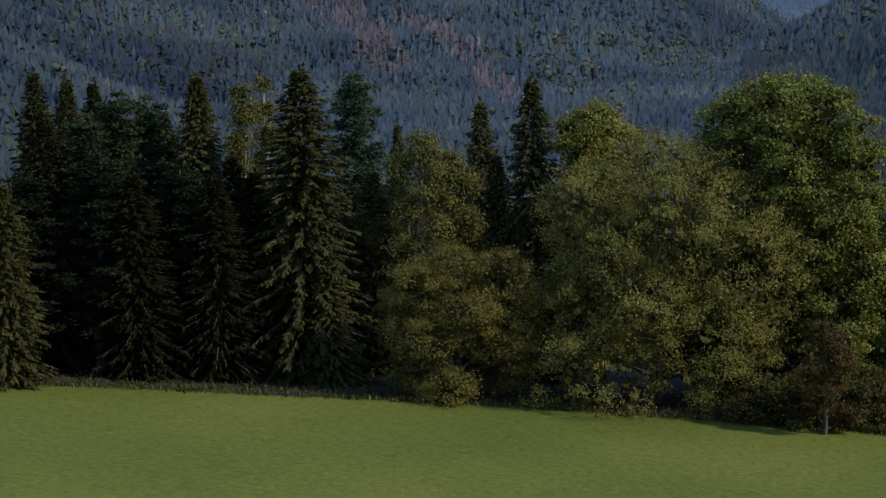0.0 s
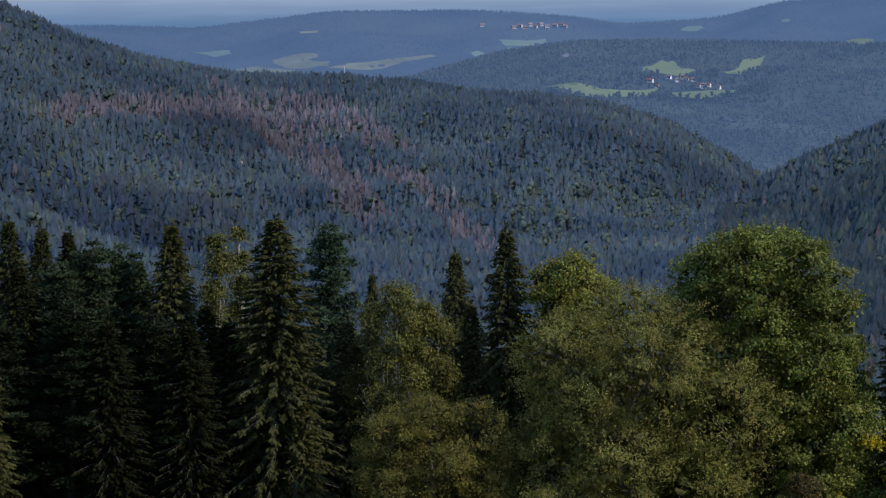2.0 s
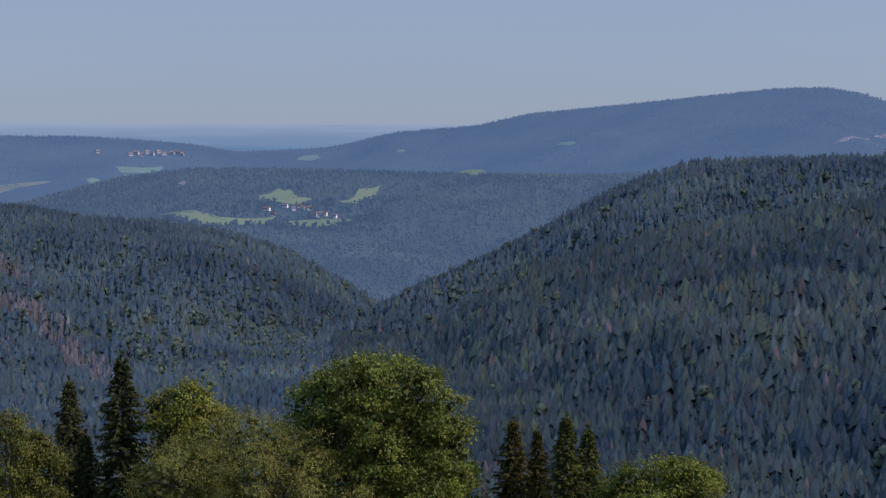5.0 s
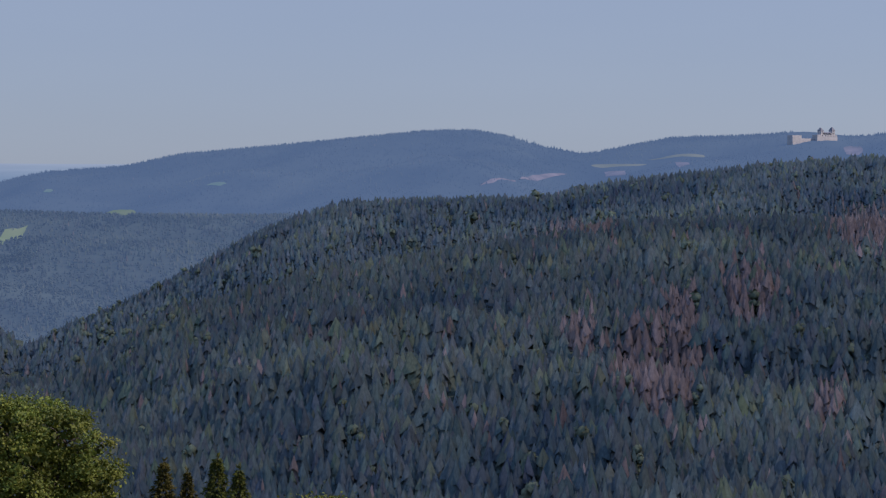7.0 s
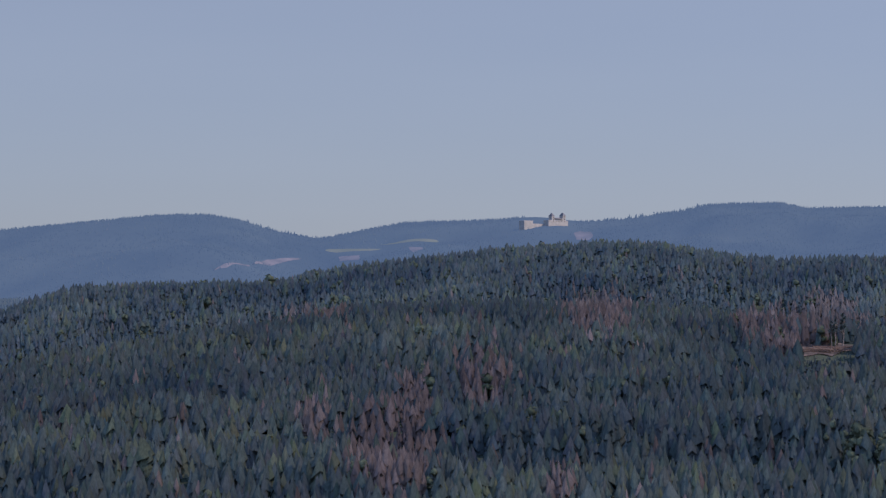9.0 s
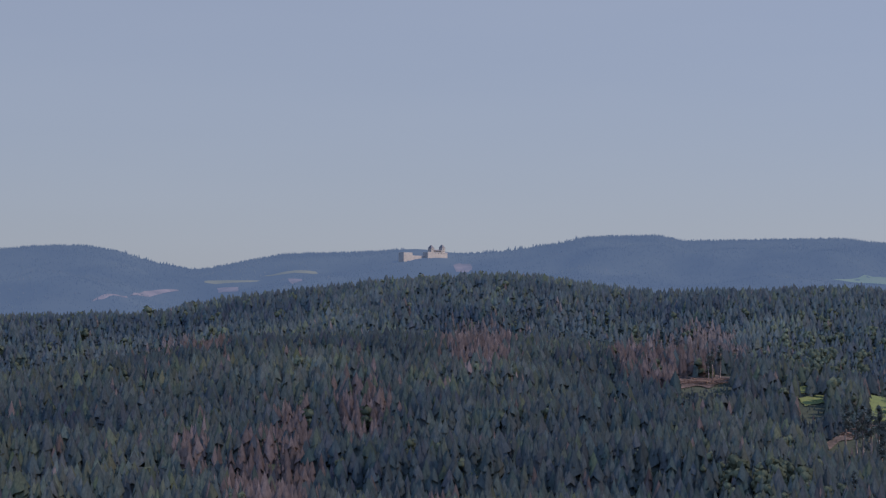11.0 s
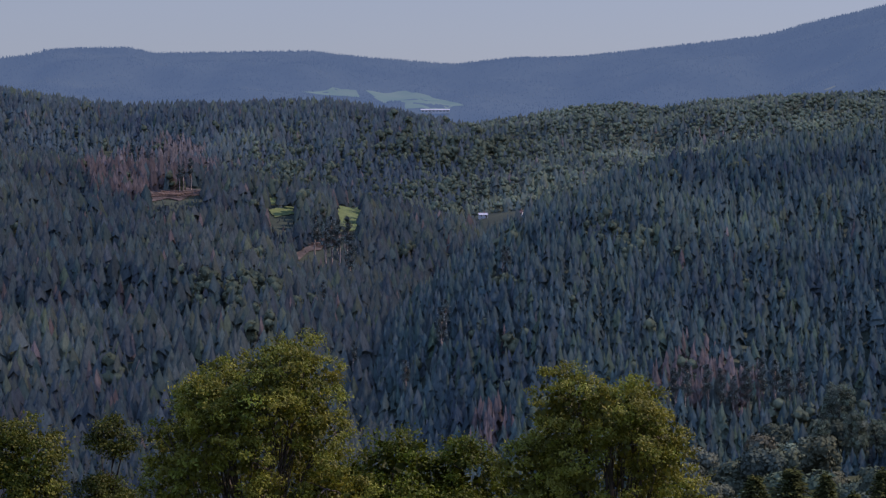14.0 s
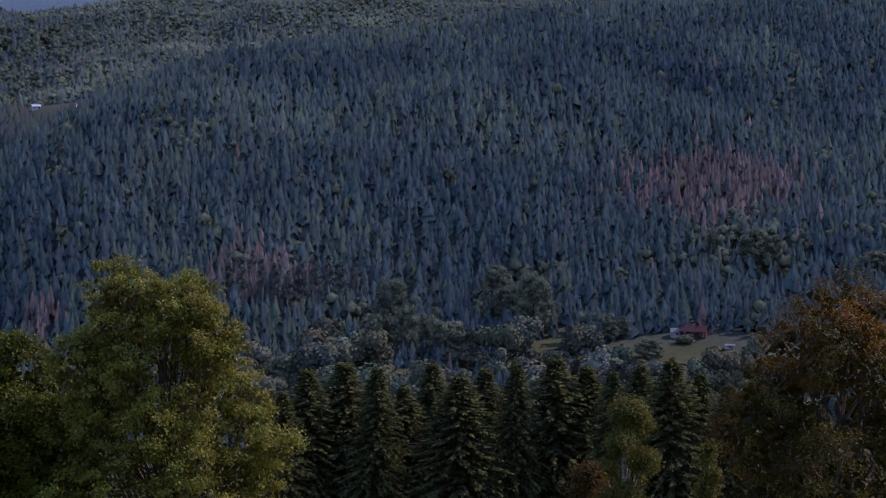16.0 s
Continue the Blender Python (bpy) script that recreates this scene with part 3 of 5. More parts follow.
def build_woods():
    rng = np.random.RandomState(7)
    near_shapes = [conifer(rng, 8, 5, q, 2.0) for q in np.linspace(0.42, 0.75, 14)]
    mid_shapes = [conifer(rng, 5, 5, q, 2.2) for q in np.linspace(0.42, 0.75, 12)]
    far_shapes = [conifer(rng, 2, 4, 0.5) for _ in range(8)]
    lumps, far_lumps, leafy = [leafy_tree(rng, 5, 10) for _ in range(10)], [leafy_tree(rng, 2, 5) for _ in range(6)], [leafy_tree(rng) for _ in range(8)]
    slope_shapes = [conifer(rng, 11, 11, 0.7) for _ in range(8)]
    for key, r0, r1, a0, a1, gap in (("spur", 600, 1900, 28, 57, 5.1), ("shoulder", 600, 2000, -4, 46, 6.0), ("back ridge", 1500, 3050, -7, 44, 6.3), ("west hill", 600, 2560, -18, 9, 6.1), ("west spur", 1200, 2300, -18, 0, 5.6),
                                     ("east hill", 2000, 3020, 27, 57, 7.2), ("village hill", 2450, 3640, -20, 45, 6.8), ("far hills", 2900, 4420, -20, 57, 8.0)):
        n = int(radians(a1 - a0) * (r1 * r1 - r0 * r0) / 2 / gap ** 2)
        az, r = rng.uniform(a0, a1, n), np.sqrt(rng.uniform(r0 * r0, r1 * r1, n))
        z, own = land(az, r)
        ok = (own == RIDGE_NAMES.index(key)) | ((own == -1) & (r > 390) & (key in ("spur", "shoulder", "west hill")) & (r < 2200))
        ok |= (own == -1) & (r > 2300) & (key == "village hill")
        ok |= (own == -1) & (r > 3640) & (key == "far hills")
        if key == "spur":
            ok &= (az > 34) | (own == 0)
            ok &= (own == 0) | (rng.uniform(0, 1, n) < np.where((az > 41) & (r < 960), 0.55, 1.0))
        if key == "shoulder":
            ok &= ~((own == -1) & ((az > 34) | (az < 2)))
        if key == "west hill":
            ok &= ~((own == -1) & (az > 2))
        az, r, z, own = az[ok], r[ok], z[ok], own[ok]
        # back slopes out of sight carry few trees
        rs = np.arange(300, 4950, 10.0)
        ga = np.arange(a0 - 1, a1 + 1, 0.25)
        G, _ = land(ga[:, None], rs[None, :])
        hide = np.maximum.accumulate(np.degrees(np.arctan2(G - EYE.z, rs)), 1)
        gi = np.clip(np.round((az - ga[0]) / 0.25).astype(int), 0, len(ga) - 1)
        ri = np.clip(((r - 300) / 10).astype(int) - 3, 0, len(rs) - 1)
        h = rng.normal(1, 0.18, len(az)).clip(0.55, 1.5) * 1.32 * (0.95 if key == "spur" else 1.0) * (RIDGES[key][4] + 6) * np.where((own == -1) & (r < 1000) & (az < 40), 0.64, np.where((own == -1) & (r < 1150), 0.72, 1.0)) * {"spur": 0.92, "far hills": 0.8}.get(key, 1.0)
        seen = np.degrees(np.arctan2(z + 0.5 * h - EYE.z, r)) > hide[gi, ri] - 0.05
        keep = seen | (rng.uniform(0, 1, len(az)) < 0.02)
        deep = np.degrees(np.arctan2(z - EYE.z, r)) < np.interp(az, (-20, 4, 9, 12, 16, 20, 24, 28, 34), (-7.2, -7.5, -9.5, -8.7, -8.1, -7.6, -8.9, -10.4, -11.4))
        keep &= ~deep | (rng.uniform(0, 1, len(az)) < 0.15)
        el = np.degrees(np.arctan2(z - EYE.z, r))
        for poly in FIELDS:
            keep &= ~inside(poly, az, r) | (rng.uniform(0, 1, len(az)) < 0.04)
            for ahead in (8, 18, 30, 45, 60, 75, 90, 105, 120):
                # trees on the camera's side shortened so the open ground shows in its view
                low = inside(poly, az, r + ahead)
                h = np.where(low, np.minimum(h, (1.6 + 0.15 * ahead) * rng.uniform(0.7, 1.15, len(az))), h)
        keep &= ~((np.abs(az - 52.1) < 0.75) & (r > 900) & (r < 1130) & (own == -1))
        keep &= ~((np.abs(az - 22.05) < 0.78) & (r > 3700) & (rng.uniform(0, 1, len(az)) < np.where(np.abs(az - 22.3) < 0.4, 0.85, 0.45)))
        if key == "far hills":
            # lone taller trees along the crest
            lone = (((az > 23.4) & (az < 25.7)) | ((az > 14.7) & (az < 16.0))) & (np.abs(r - 4350) < 70) & (rng.uniform(0, 1, len(az)) < 0.22)
            h = np.where(lone, h * rng.uniform(1.5, 2.3, len(az)), h)
        az, r, z, h, el, own = (q[keep] for q in (az, r, z, h, el, own))
        x, y = r * np.sin(np.radians(az)), r * np.cos(np.radians(az))
        pos = np.stack([x, y, z - 0.5 * h], -1)
        patch = swell(x, y, 260, 91) + 0.6 * swell(x, y, 90, 92)
        broad = rng.uniform(0, 1, len(az)) < np.clip({"east hill": 0.3, "far hills": 0.06, "village hill": 0.3}.get(key, 0.012) + (0.3 if key == "west hill" else 0.6) * in_spots(BROAD, az, el), 0, 0.95) + 0.1 * ((r < 960) & (az > 41) & (key == "spur") & (own == -1))
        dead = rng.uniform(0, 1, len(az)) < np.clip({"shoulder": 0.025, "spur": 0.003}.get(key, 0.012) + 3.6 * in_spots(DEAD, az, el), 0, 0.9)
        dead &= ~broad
        calm = 0.45 if key in ("village hill", "far hills") else 1.0
        # haze put into the tint as a lift set hill by hill
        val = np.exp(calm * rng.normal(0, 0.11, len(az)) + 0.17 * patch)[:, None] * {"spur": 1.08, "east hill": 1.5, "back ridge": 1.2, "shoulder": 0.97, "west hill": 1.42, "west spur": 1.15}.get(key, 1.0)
        tint = val * np.array([1.0, 1.0, 1.0]) + rng.uniform(-0.09, 0.09, (len(az), 3)) * [1, 0.6, 0.8] + 0.08 * patch[:, None] * [1.0, 0.5, -0.6]
        larch = rng.uniform(0, 1, len(az)) < np.where(patch > 0.3, 0.2, 0.08)
        tint[larch] *= [1.2, 1.14, 0.86]
        tint *= {"spur": [0.87, 1.02, 0.99], "shoulder": [0.98, 1.02, 0.96], "east hill": [1.08, 1.02, 0.84]}.get(key, [1, 1, 1])
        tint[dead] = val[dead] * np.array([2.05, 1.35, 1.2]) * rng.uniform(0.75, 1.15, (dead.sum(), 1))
        far = key in ("village hill", "far hills")
        word = {"spur": "dark spruce forest on the steep side of a spur", "shoulder": "mixed spruce forest with brown dead stands on a shoulder", "back ridge": "hazy spruce forest along the back ridge",
                "west hill": "spruce forest with reddish dead stands on a broad hill", "west spur": "spruce forest with reddish dead stands on a low spur", "east hill": "mixed light green forest on a rounded hill", "village hill": "hazy forest on the hill above the village",
                "far hills": "blue hazy forest on far hills"}[key]
        c = ~broad
        scatter("conifer_forest", far_shapes if far else near_shapes if key == "spur" else mid_shapes, pos[c], h[c], np.where(dead[c], 1.1, 1.42) * (0.78 if key == "spur" else 1.0) * rng.uniform(0.8, 1.25, c.sum()), tint[c].clip(0.1, 5), (M_FARTHERW if key == "far hills" else M_FARW) if far else (M_WOODS_HAZY if key in ("back ridge", "east hill", "west hill") else M_WOODS), word, 3)
        if broad.sum() > 5:
            size = {"east hill": 0.6, "back ridge": 0.72, "west hill": 0.72, "far hills": 0.6}.get(key, 0.62)
            pos[broad, 2] += (0.5 - 0.27 * size) * h[broad]
            near = broad & (own == -1) & (r < 1250) & (az > 40) & (key == "spur")
            broad &= ~near
            if near.any():
                pos[near] += np.array([0, 0, 0.12]) * h[near][:, None]
                hue = 1.0 * np.exp(rng.normal(0, 0.3, (near.sum(), 1))) * (1 + rng.uniform(-0.15, 0.15, (near.sum(), 3)) * [1, 0.4, 0.6])
                scatter("broadleaf_forest", leafy, pos[near], h[near] * 1.25, rng.uniform(0.9, 1.25, near.sum()), hue, M_BROADV, "large round broadleaf trees along the valley floor", 5)
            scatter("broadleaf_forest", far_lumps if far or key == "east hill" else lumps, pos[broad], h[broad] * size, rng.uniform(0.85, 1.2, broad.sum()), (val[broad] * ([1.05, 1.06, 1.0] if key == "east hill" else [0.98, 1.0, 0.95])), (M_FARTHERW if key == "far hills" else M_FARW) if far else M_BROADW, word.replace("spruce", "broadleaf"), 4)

    # hedges and garden trees round the village
    n = 420
    az, el = rng.uniform(-2.4, 3.3, n), rng.uniform(-1.62, -0.9, n)
    line = np.array([np.interp(a, (-2.4, -1.2, 0.6, 1.6, 3.3), (-1.3, -1.5, -1.42, -1.55, -1.25)) for a in az])
    el = np.where(rng.uniform(0, 1, n) < 0.5, line + rng.normal(0, 0.05, n), el)
    r = np.array([ground_at(a, e)[0] for a, e in zip(az, el)])
    ok = ~np.any([inside(p, az, r) for p in FIELDS[:4]], axis=0)
    az, r = az[ok], r[ok]
    z, _ = land(az, r)
    pos = np.stack([r * np.sin(np.radians(az)), r * np.cos(np.radians(az)), z - 0.4], -1)
    tone = np.exp(rng.normal(0, 0.2, (len(az), 1))) * np.array([[1.1, 1.1, 0.9]])
    scatter("village_trees", lumps, pos, rng.uniform(5, 9.5, len(az)), rng.uniform(0.9, 1.4, len(az)), tone, M_FARW, "hedges and garden trees round the village", 12)
    # young spruces on the slope below the field edge
    n = 1100
    az, r = rng.uniform(-20, 6, n), np.sqrt(rng.uniform(190 ** 2, 290 ** 2, n))
    ok = (az < 5.5) & ((r > 204) | (az < -6.5))
    az, r = az[ok], r[ok]
    z, _ = land(az, r)
    h = rng.uniform(8, 14, len(az))
    pos = np.stack([r * np.sin(np.radians(az)), r * np.cos(np.radians(az)), z - 0.4], -1)
    scatter("spruce_thicket", slope_shapes, pos, h, rng.uniform(0.9, 1.3, len(az)), np.exp(rng.normal(0, 0.2, (len(az), 1))) * np.ones((1, 3)), M_SPRUCE, "dense young spruces on the slope below the meadow", 9)


build_woods()


# ---- trees near the camera ----
def tube(path, radii, sides=6):
    """A tapered limb along a path of points."""
    path = np.asarray(path, float)
    d = np.gradient(path, axis=0)
    d /= np.linalg.norm(d, axis=1)[:, None] + 1e-9
    side = np.cross(d, [0.31, 0.85, 0.42])
    side /= np.linalg.norm(side, axis=1)[:, None] + 1e-9
    up = np.cross(d, side)
    a = np.linspace(0, 2 * np.pi, sides, endpoint=False)
    ring = side[:, None] * np.cos(a)[None, :, None] + up[:, None] * np.sin(a)[None, :, None]
    v = (path[:, None] + ring * np.asarray(radii)[:, None, None]).reshape(-1, 3)
    i, j = np.meshgrid(np.arange(len(path) - 1), np.arange(sides), indexing="ij")
    k = (j + 1) % sides
    f = np.stack([i * sides + j, i * sides + k, (i + 1) * sides + k, (i + 1) * sides + j], -1).reshape(-1, 4)
    return v, f


def gather(pieces):
    V, F, n = [], [], 0
    for v, f in pieces:
        V.append(v), F.append(f + n)
        n += len(v)
    return np.concatenate(V), np.concatenate(F)


def blades(root, along, across, length, width, fold=0.0):
    """Leaf or spray shapes: four corners each, root to tip, widest in the middle."""
    L, W = length[:, None], width[:, None]
    mid = root + along * L * 0.5
    nrm = np.cross(along, across)
    v = np.stack([root, mid + across * W * 0.5 + nrm * fold * W, root + along * L, mid - across * W * 0.5 + nrm * fold * W], 1)
    f = np.arange(len(root) * 4).reshape(-1, 4)
    return v.reshape(-1, 3), f


def unit(v):
    return v / (np.linalg.norm(v, axis=-1, keepdims=True) + 1e-9)


def spruce_meshes(seed, height=20.0, radius=3.4, gaps=0.12, droop=0.55, start=0.05, sag=1.0, fullness=1.0, core=0.62, step=1.0, slender=0.42):
    """Trunk, boughs and hanging needle sprays of a spruce."""
    rng = np.random.RandomState(seed)
    n = 9
    z = np.linspace(0, height, n)
    lean = np.stack([0.12 * np.sin(z / height * 3 + seed), 0.12 * np.cos(z / height * 2.3 + seed), z], 1)
    trunk = tube(lean, 0.24 * (1 - z / height) ** 0.9 + 0.015, 8)
    boughs, roots, dirs, lens, wid, tone = [], [], [], [], [], []
    h = start * height
    while h < height * 0.985:
        f = h / height
        reach = radius * ((1 - f) ** 0.6) * min(1, 0.35 + 4.5 * (1 - f)) * (0.72 + 0.28 * min(1, f / 0.12)) + 0.12
        count = rng.randint(6, 9)
        turn = rng.uniform(0, 6.28)
        for b in range(count):
            if rng.uniform() < gaps:
                continue
            a = turn + 6.283 * b / count + rng.uniform(-0.3, 0.3)
            L = reach * rng.uniform(0.5 + 0.2 * f, 1.2 - 0.1 * f)
            hb = h + rng.uniform(-0.4, 0.4) * (1 - f)
            out = np.array([math.cos(a), math.sin(a), 0])
            s = np.linspace(0, 1, 5)
            rise = (0.4 - 0.8 * (1 - f)) * 0.55
            pz = hb + L * (rise * s - droop * sag * (1 - 0.7 * f) * s ** 2 * 0.55 + 0.1 * s ** 3)
            p = out[None] * (L * s)[:, None]
            p[:, 2] = pz
            if L > 0.8:
                boughs.append(tube(p[[0, 2, 4]], np.array([0.035, 0.02, 0.008]) * (0.5 + L / 3), 3))
            m = max(9, int(L * 9.5 * fullness))
            t = rng.uniform(0.12, 1.0, m) ** 0.75
            root = np.stack([np.interp(t, s, p[:, k]) for k in range(3)], 1)
            sd = np.array([-out[1], out[0], 0])
            swing = rng.uniform(-1, 1, m)
            d = out[None] * (0.22 + 0.3 * t)[:, None] + sd[None] * swing[:, None] * 0.5
            d[:, 2] = -rng.uniform(0.45, 1.5, m) * (1 - 0.55 * f) + 0.3 * f
            roots.append(root), dirs.append(unit(d))
            lens.append((0.2 + 0.34 * rng.uniform(0, 1, m)) * (0.75 + 0.3 * (1 - f)))
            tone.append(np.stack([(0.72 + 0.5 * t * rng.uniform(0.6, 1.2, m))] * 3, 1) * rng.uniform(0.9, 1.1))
        h += step * rng.uniform(0.2, 0.34) * (0.55 + 0.5 * (1 - f))
    m = 26
    roots.append(np.stack([rng.uniform(-0.08, 0.08, m), rng.uniform(-0.08, 0.08, m), height - rng.uniform(0.0, 1.3, m)], 1))
    dirs.append(unit(np.stack([rng.uniform(-1, 1, m), rng.uniform(-1, 1, m), rng.uniform(0.5, 1.6, m)], 1)))
    lens.append(rng.uniform(0.25, 0.5, m)), tone.append(np.ones((m, 3)))
    roots, dirs, lens, tone = np.concatenate(roots), np.concatenate(dirs), np.concatenate(lens), np.concatenate(tone)
    across = unit(np.cross(dirs, rng.normal(0, 1, dirs.shape) + [0, 0, 1.2]))
    v, q = blades(roots, dirs, across, lens, 0.72 * slender * lens + 0.05, 0.15)
    # dense twigs near the stem, colour darkened for the shade inside the crown
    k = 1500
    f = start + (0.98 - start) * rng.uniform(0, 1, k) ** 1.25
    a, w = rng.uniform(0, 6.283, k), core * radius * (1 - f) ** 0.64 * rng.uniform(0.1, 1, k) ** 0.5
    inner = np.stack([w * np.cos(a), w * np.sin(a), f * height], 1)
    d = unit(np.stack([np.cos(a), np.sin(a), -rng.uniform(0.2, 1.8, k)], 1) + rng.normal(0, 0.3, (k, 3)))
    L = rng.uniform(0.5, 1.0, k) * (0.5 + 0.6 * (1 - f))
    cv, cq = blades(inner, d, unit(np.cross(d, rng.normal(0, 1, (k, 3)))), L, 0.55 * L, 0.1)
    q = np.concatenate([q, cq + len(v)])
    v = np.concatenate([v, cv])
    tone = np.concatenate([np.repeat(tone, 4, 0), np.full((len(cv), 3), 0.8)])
    return gather([(trunk[0], trunk[1])] + [(bv, bf) for bv, bf in boughs]), (v, q, tone)


def pine_meshes(seed, height=20.0, radius=3.4):
    """Trunk, rising boughs and cloud-like needle pads of a pine."""
    rng = np.random.RandomState(seed)
    z = np.linspace(0, height, 9)
    stem = np.stack([0.2 * np.sin(z / height * 4 + seed), 0.2 * np.cos(z / height * 3 + seed), z], 1)
    wood, cen, size = [tube(stem, 0.25 * (1 - z / height) ** 0.8 + 0.02, 8)], [], []
    h = 0.22 * height
    while h < height * 0.96:
        f = h / height
        reach = radius * (1 - f) ** 0.66 * (0.75 + 0.25 * min(1, (f - 0.15) / 0.2)) + 0.25
        turn = rng.uniform(0, 6.28)
        for b in range(rng.randint(5, 8)):
            a, L = turn + 1.0 * b + rng.uniform(-0.4, 0.4), reach * rng.uniform(0.5, 1.15)
            tip = np.array([math.cos(a) * L, math.sin(a) * L, h + L * rng.uniform(-0.05, 0.35)])
            foot = np.array([0, 0, h])
            wood.append(tube([foot, (foot + tip) / 2 + [0, 0, 0.05 * L], tip], [0.05, 0.035, 0.015], 3))
            for s in np.arange(1.0, 0.3, -0.55 / max(L, 0.6)):
                cen.append(foot + (tip - foot) * s + rng.normal(0, 0.14, 3) + [0, 0, 0.12])
                size.append(rng.uniform(0.45, 0.75) * (0.75 + 0.35 * (1 - f)))
        h += rng.uniform(0.7, 1.1) * (1.15 - 0.55 * f)
    cen.append(np.array([0, 0, height - 0.3])), size.append(0.4)
    cen, size = np.array(cen), np.array(size)
    m = 64
    off = unit(rng.normal(0, 1, (len(cen), m, 3))) * rng.uniform(0.2, 1, (len(cen), m, 1)) ** 0.6 * [1, 1, 0.36]
    root = cen[:, None] + off * size[:, None, None]
    d = unit(off + rng.normal(0, 0.35, off.shape) + [0, 0, 0.3])
    ac = unit(np.cross(d, rng.normal(0, 1, d.shape)))
    L = rng.uniform(0.2, 0.4, off.shape[:2])
    v, q = blades(root.reshape(-1, 3), d.reshape(-1, 3), ac.reshape(-1, 3), L.ravel(), 0.4 * L.ravel(), 0.1)
    tone = np.exp(rng.normal(0, 0.18, (len(cen), 1, 1))) * np.ones((1, m, 3))
    return gather(wood), (v, q, np.repeat(tone.reshape(-1, 3), 4, 0))


def crown_tree(seed, height, radius, trunk_part=0.28, lobes=9, clumps=170, leaves=75, leaf=0.26, slim=0.55, clump=0.95, shape="round", droop=0.0, gaps=0.2, core=0.62, gold=None, gold_tone=(2.9, 2.1, 0.45), lobe=1.0, thick=0.022, lean=None):
    """Trunk with limbs, and a crown of leaf clumps round the ends of its branches."""
    rng = np.random.RandomState(seed)
    z0 = trunk_part * height
    # crown lobes
    cen, rad = [], []
    for k in range(lobes):
        u = (k + 0.5) / lobes
        a = 2.4 * k + rng.uniform(-0.4, 0.4)
        if shape == "round":
            f = 0.12 + 0.76 * u
            ring = radius * 0.82 * math.sin(math.pi * min(0.97, 0.18 + 0.74 * f)) * rng.uniform(0.75, 1.1)
            rr = radius * rng.uniform(0.3, 0.46)
        elif shape == "dome":
            f = 0.03 + 0.88 * u ** 1.1
            ring = radius * 0.76 * (1 - f ** 2.1) ** 0.66 * rng.uniform(0.72, 1.1)
            rr = radius * rng.uniform(0.27, 0.38) * (1.1 - 0.25 * f)
        elif shape == "tall":
            f = 0.08 + 0.84 * u
            ring = radius * 0.5 * (1 - 0.75 * f) * rng.uniform(0.7, 1.3)
            rr = radius * rng.uniform(0.42, 0.6) * (1.12 - 0.5 * f)
        else:
            f = 0.05 + 0.7 * u
            ring = radius * 0.8 * (1 - 0.5 * f) * rng.uniform(0.8, 1.15)
            rr = radius * rng.uniform(0.36, 0.52)
        zz = z0 * 0.8 + (height - z0 * 0.8) * f
        zz = min(zz, height - rr * 0.95)
        if lean is not None:
            # an uneven top, highest to one side
            zz = min(zz, height - rr * 0.95 - ring * (0.42 - 0.34 * math.cos(a - lean)) - 0.12 * radius * rng.uniform(0, 1))
        cen.append((ring * math.cos(a), ring * math.sin(a), zz)), rad.append(rr)
    top = radius * (0.3 if shape == "tall" else 0.42)
    side = 0.0 if lean is None else 0.3 * radius
    cen.append((side * math.cos(lean or 0), side * math.sin(lean or 0), height - top)), rad.append(top)
    cen, rad = np.array(cen), np.array(rad) * lobe
    zt = np.linspace(0, height * 0.72, 8)
    bend = np.stack([0.25 * np.sin(zt * 0.35 + seed), 0.25 * np.cos(zt * 0.3 + seed), zt], 1) - [[0.25 * math.sin(seed), 0.25 * math.cos(seed), 0]]
    base = thick * height
    trunk = tube(bend, base * (1 - zt / (height * 0.8)) ** 0.8 + 0.02, 7)
    limbs = []
    for c, rr in zip(cen, rad):
        zs = np.clip(c[2] * rng.uniform(0.4, 0.62), z0 * 0.55, height * 0.6)
        p0 = np.array([np.interp(zs, zt, bend[:, k]) for k in range(3)])
        mid = p0 * 0.45 + c * 0.55 + np.array([0, 0, -0.08 * height * rng.uniform(0, 1)])
        s = np.linspace(0, 1, 6)[:, None]
        path = (1 - s) ** 2 * p0 + 2 * s * (1 - s) * mid + s * s * c
        limbs.append(tube(path, base * 0.3 * (1 - s[:, 0]) + 0.03, 4))
        for _ in range(5):
            tip = c + unit(rng.normal(0, 1, 3)) * rr * 0.85
            k = rng.randint(2, 6)
            q = np.stack([path[k], (path[k] + tip) / 2 + [0, 0, 0.1 * rr], tip])
            limbs.append(tube(q, [base * 0.16, base * 0.1, 0.012], 3))
    # leaf clumps on the lobes' outsides
    per = rad ** 2 / (rad ** 2).sum()
    clumps = int(clumps * 1.7)
    who = rng.choice(len(rad), clumps, p=per)
    n = unit(rng.normal(0, 1, (clumps, 3)) + [0, 0, 0.35])
    cc = cen[who] + n * (rad[who] * rng.uniform(0.55, 1.0, clumps) ** 0.6)[:, None]
    keep = np.ones(clumps, bool)
    for c, rr in zip(cen, rad):
        keep &= np.linalg.norm(cc - c, axis=1) > rr * 0.5
    keep &= (rng.uniform(0, 1, clumps) > gaps) & (cc[:, 2] > 0.06 * height)
    cc, n = cc[keep], n[keep]
    cs = clump * rng.uniform(0.6, 1.25, len(cc))
    tone = np.exp(rng.normal(0, 0.16, (len(cc), 1))) * (1 + rng.uniform(-0.08, 0.08, (len(cc), 3)) * [1.2, 0.5, 0.5])
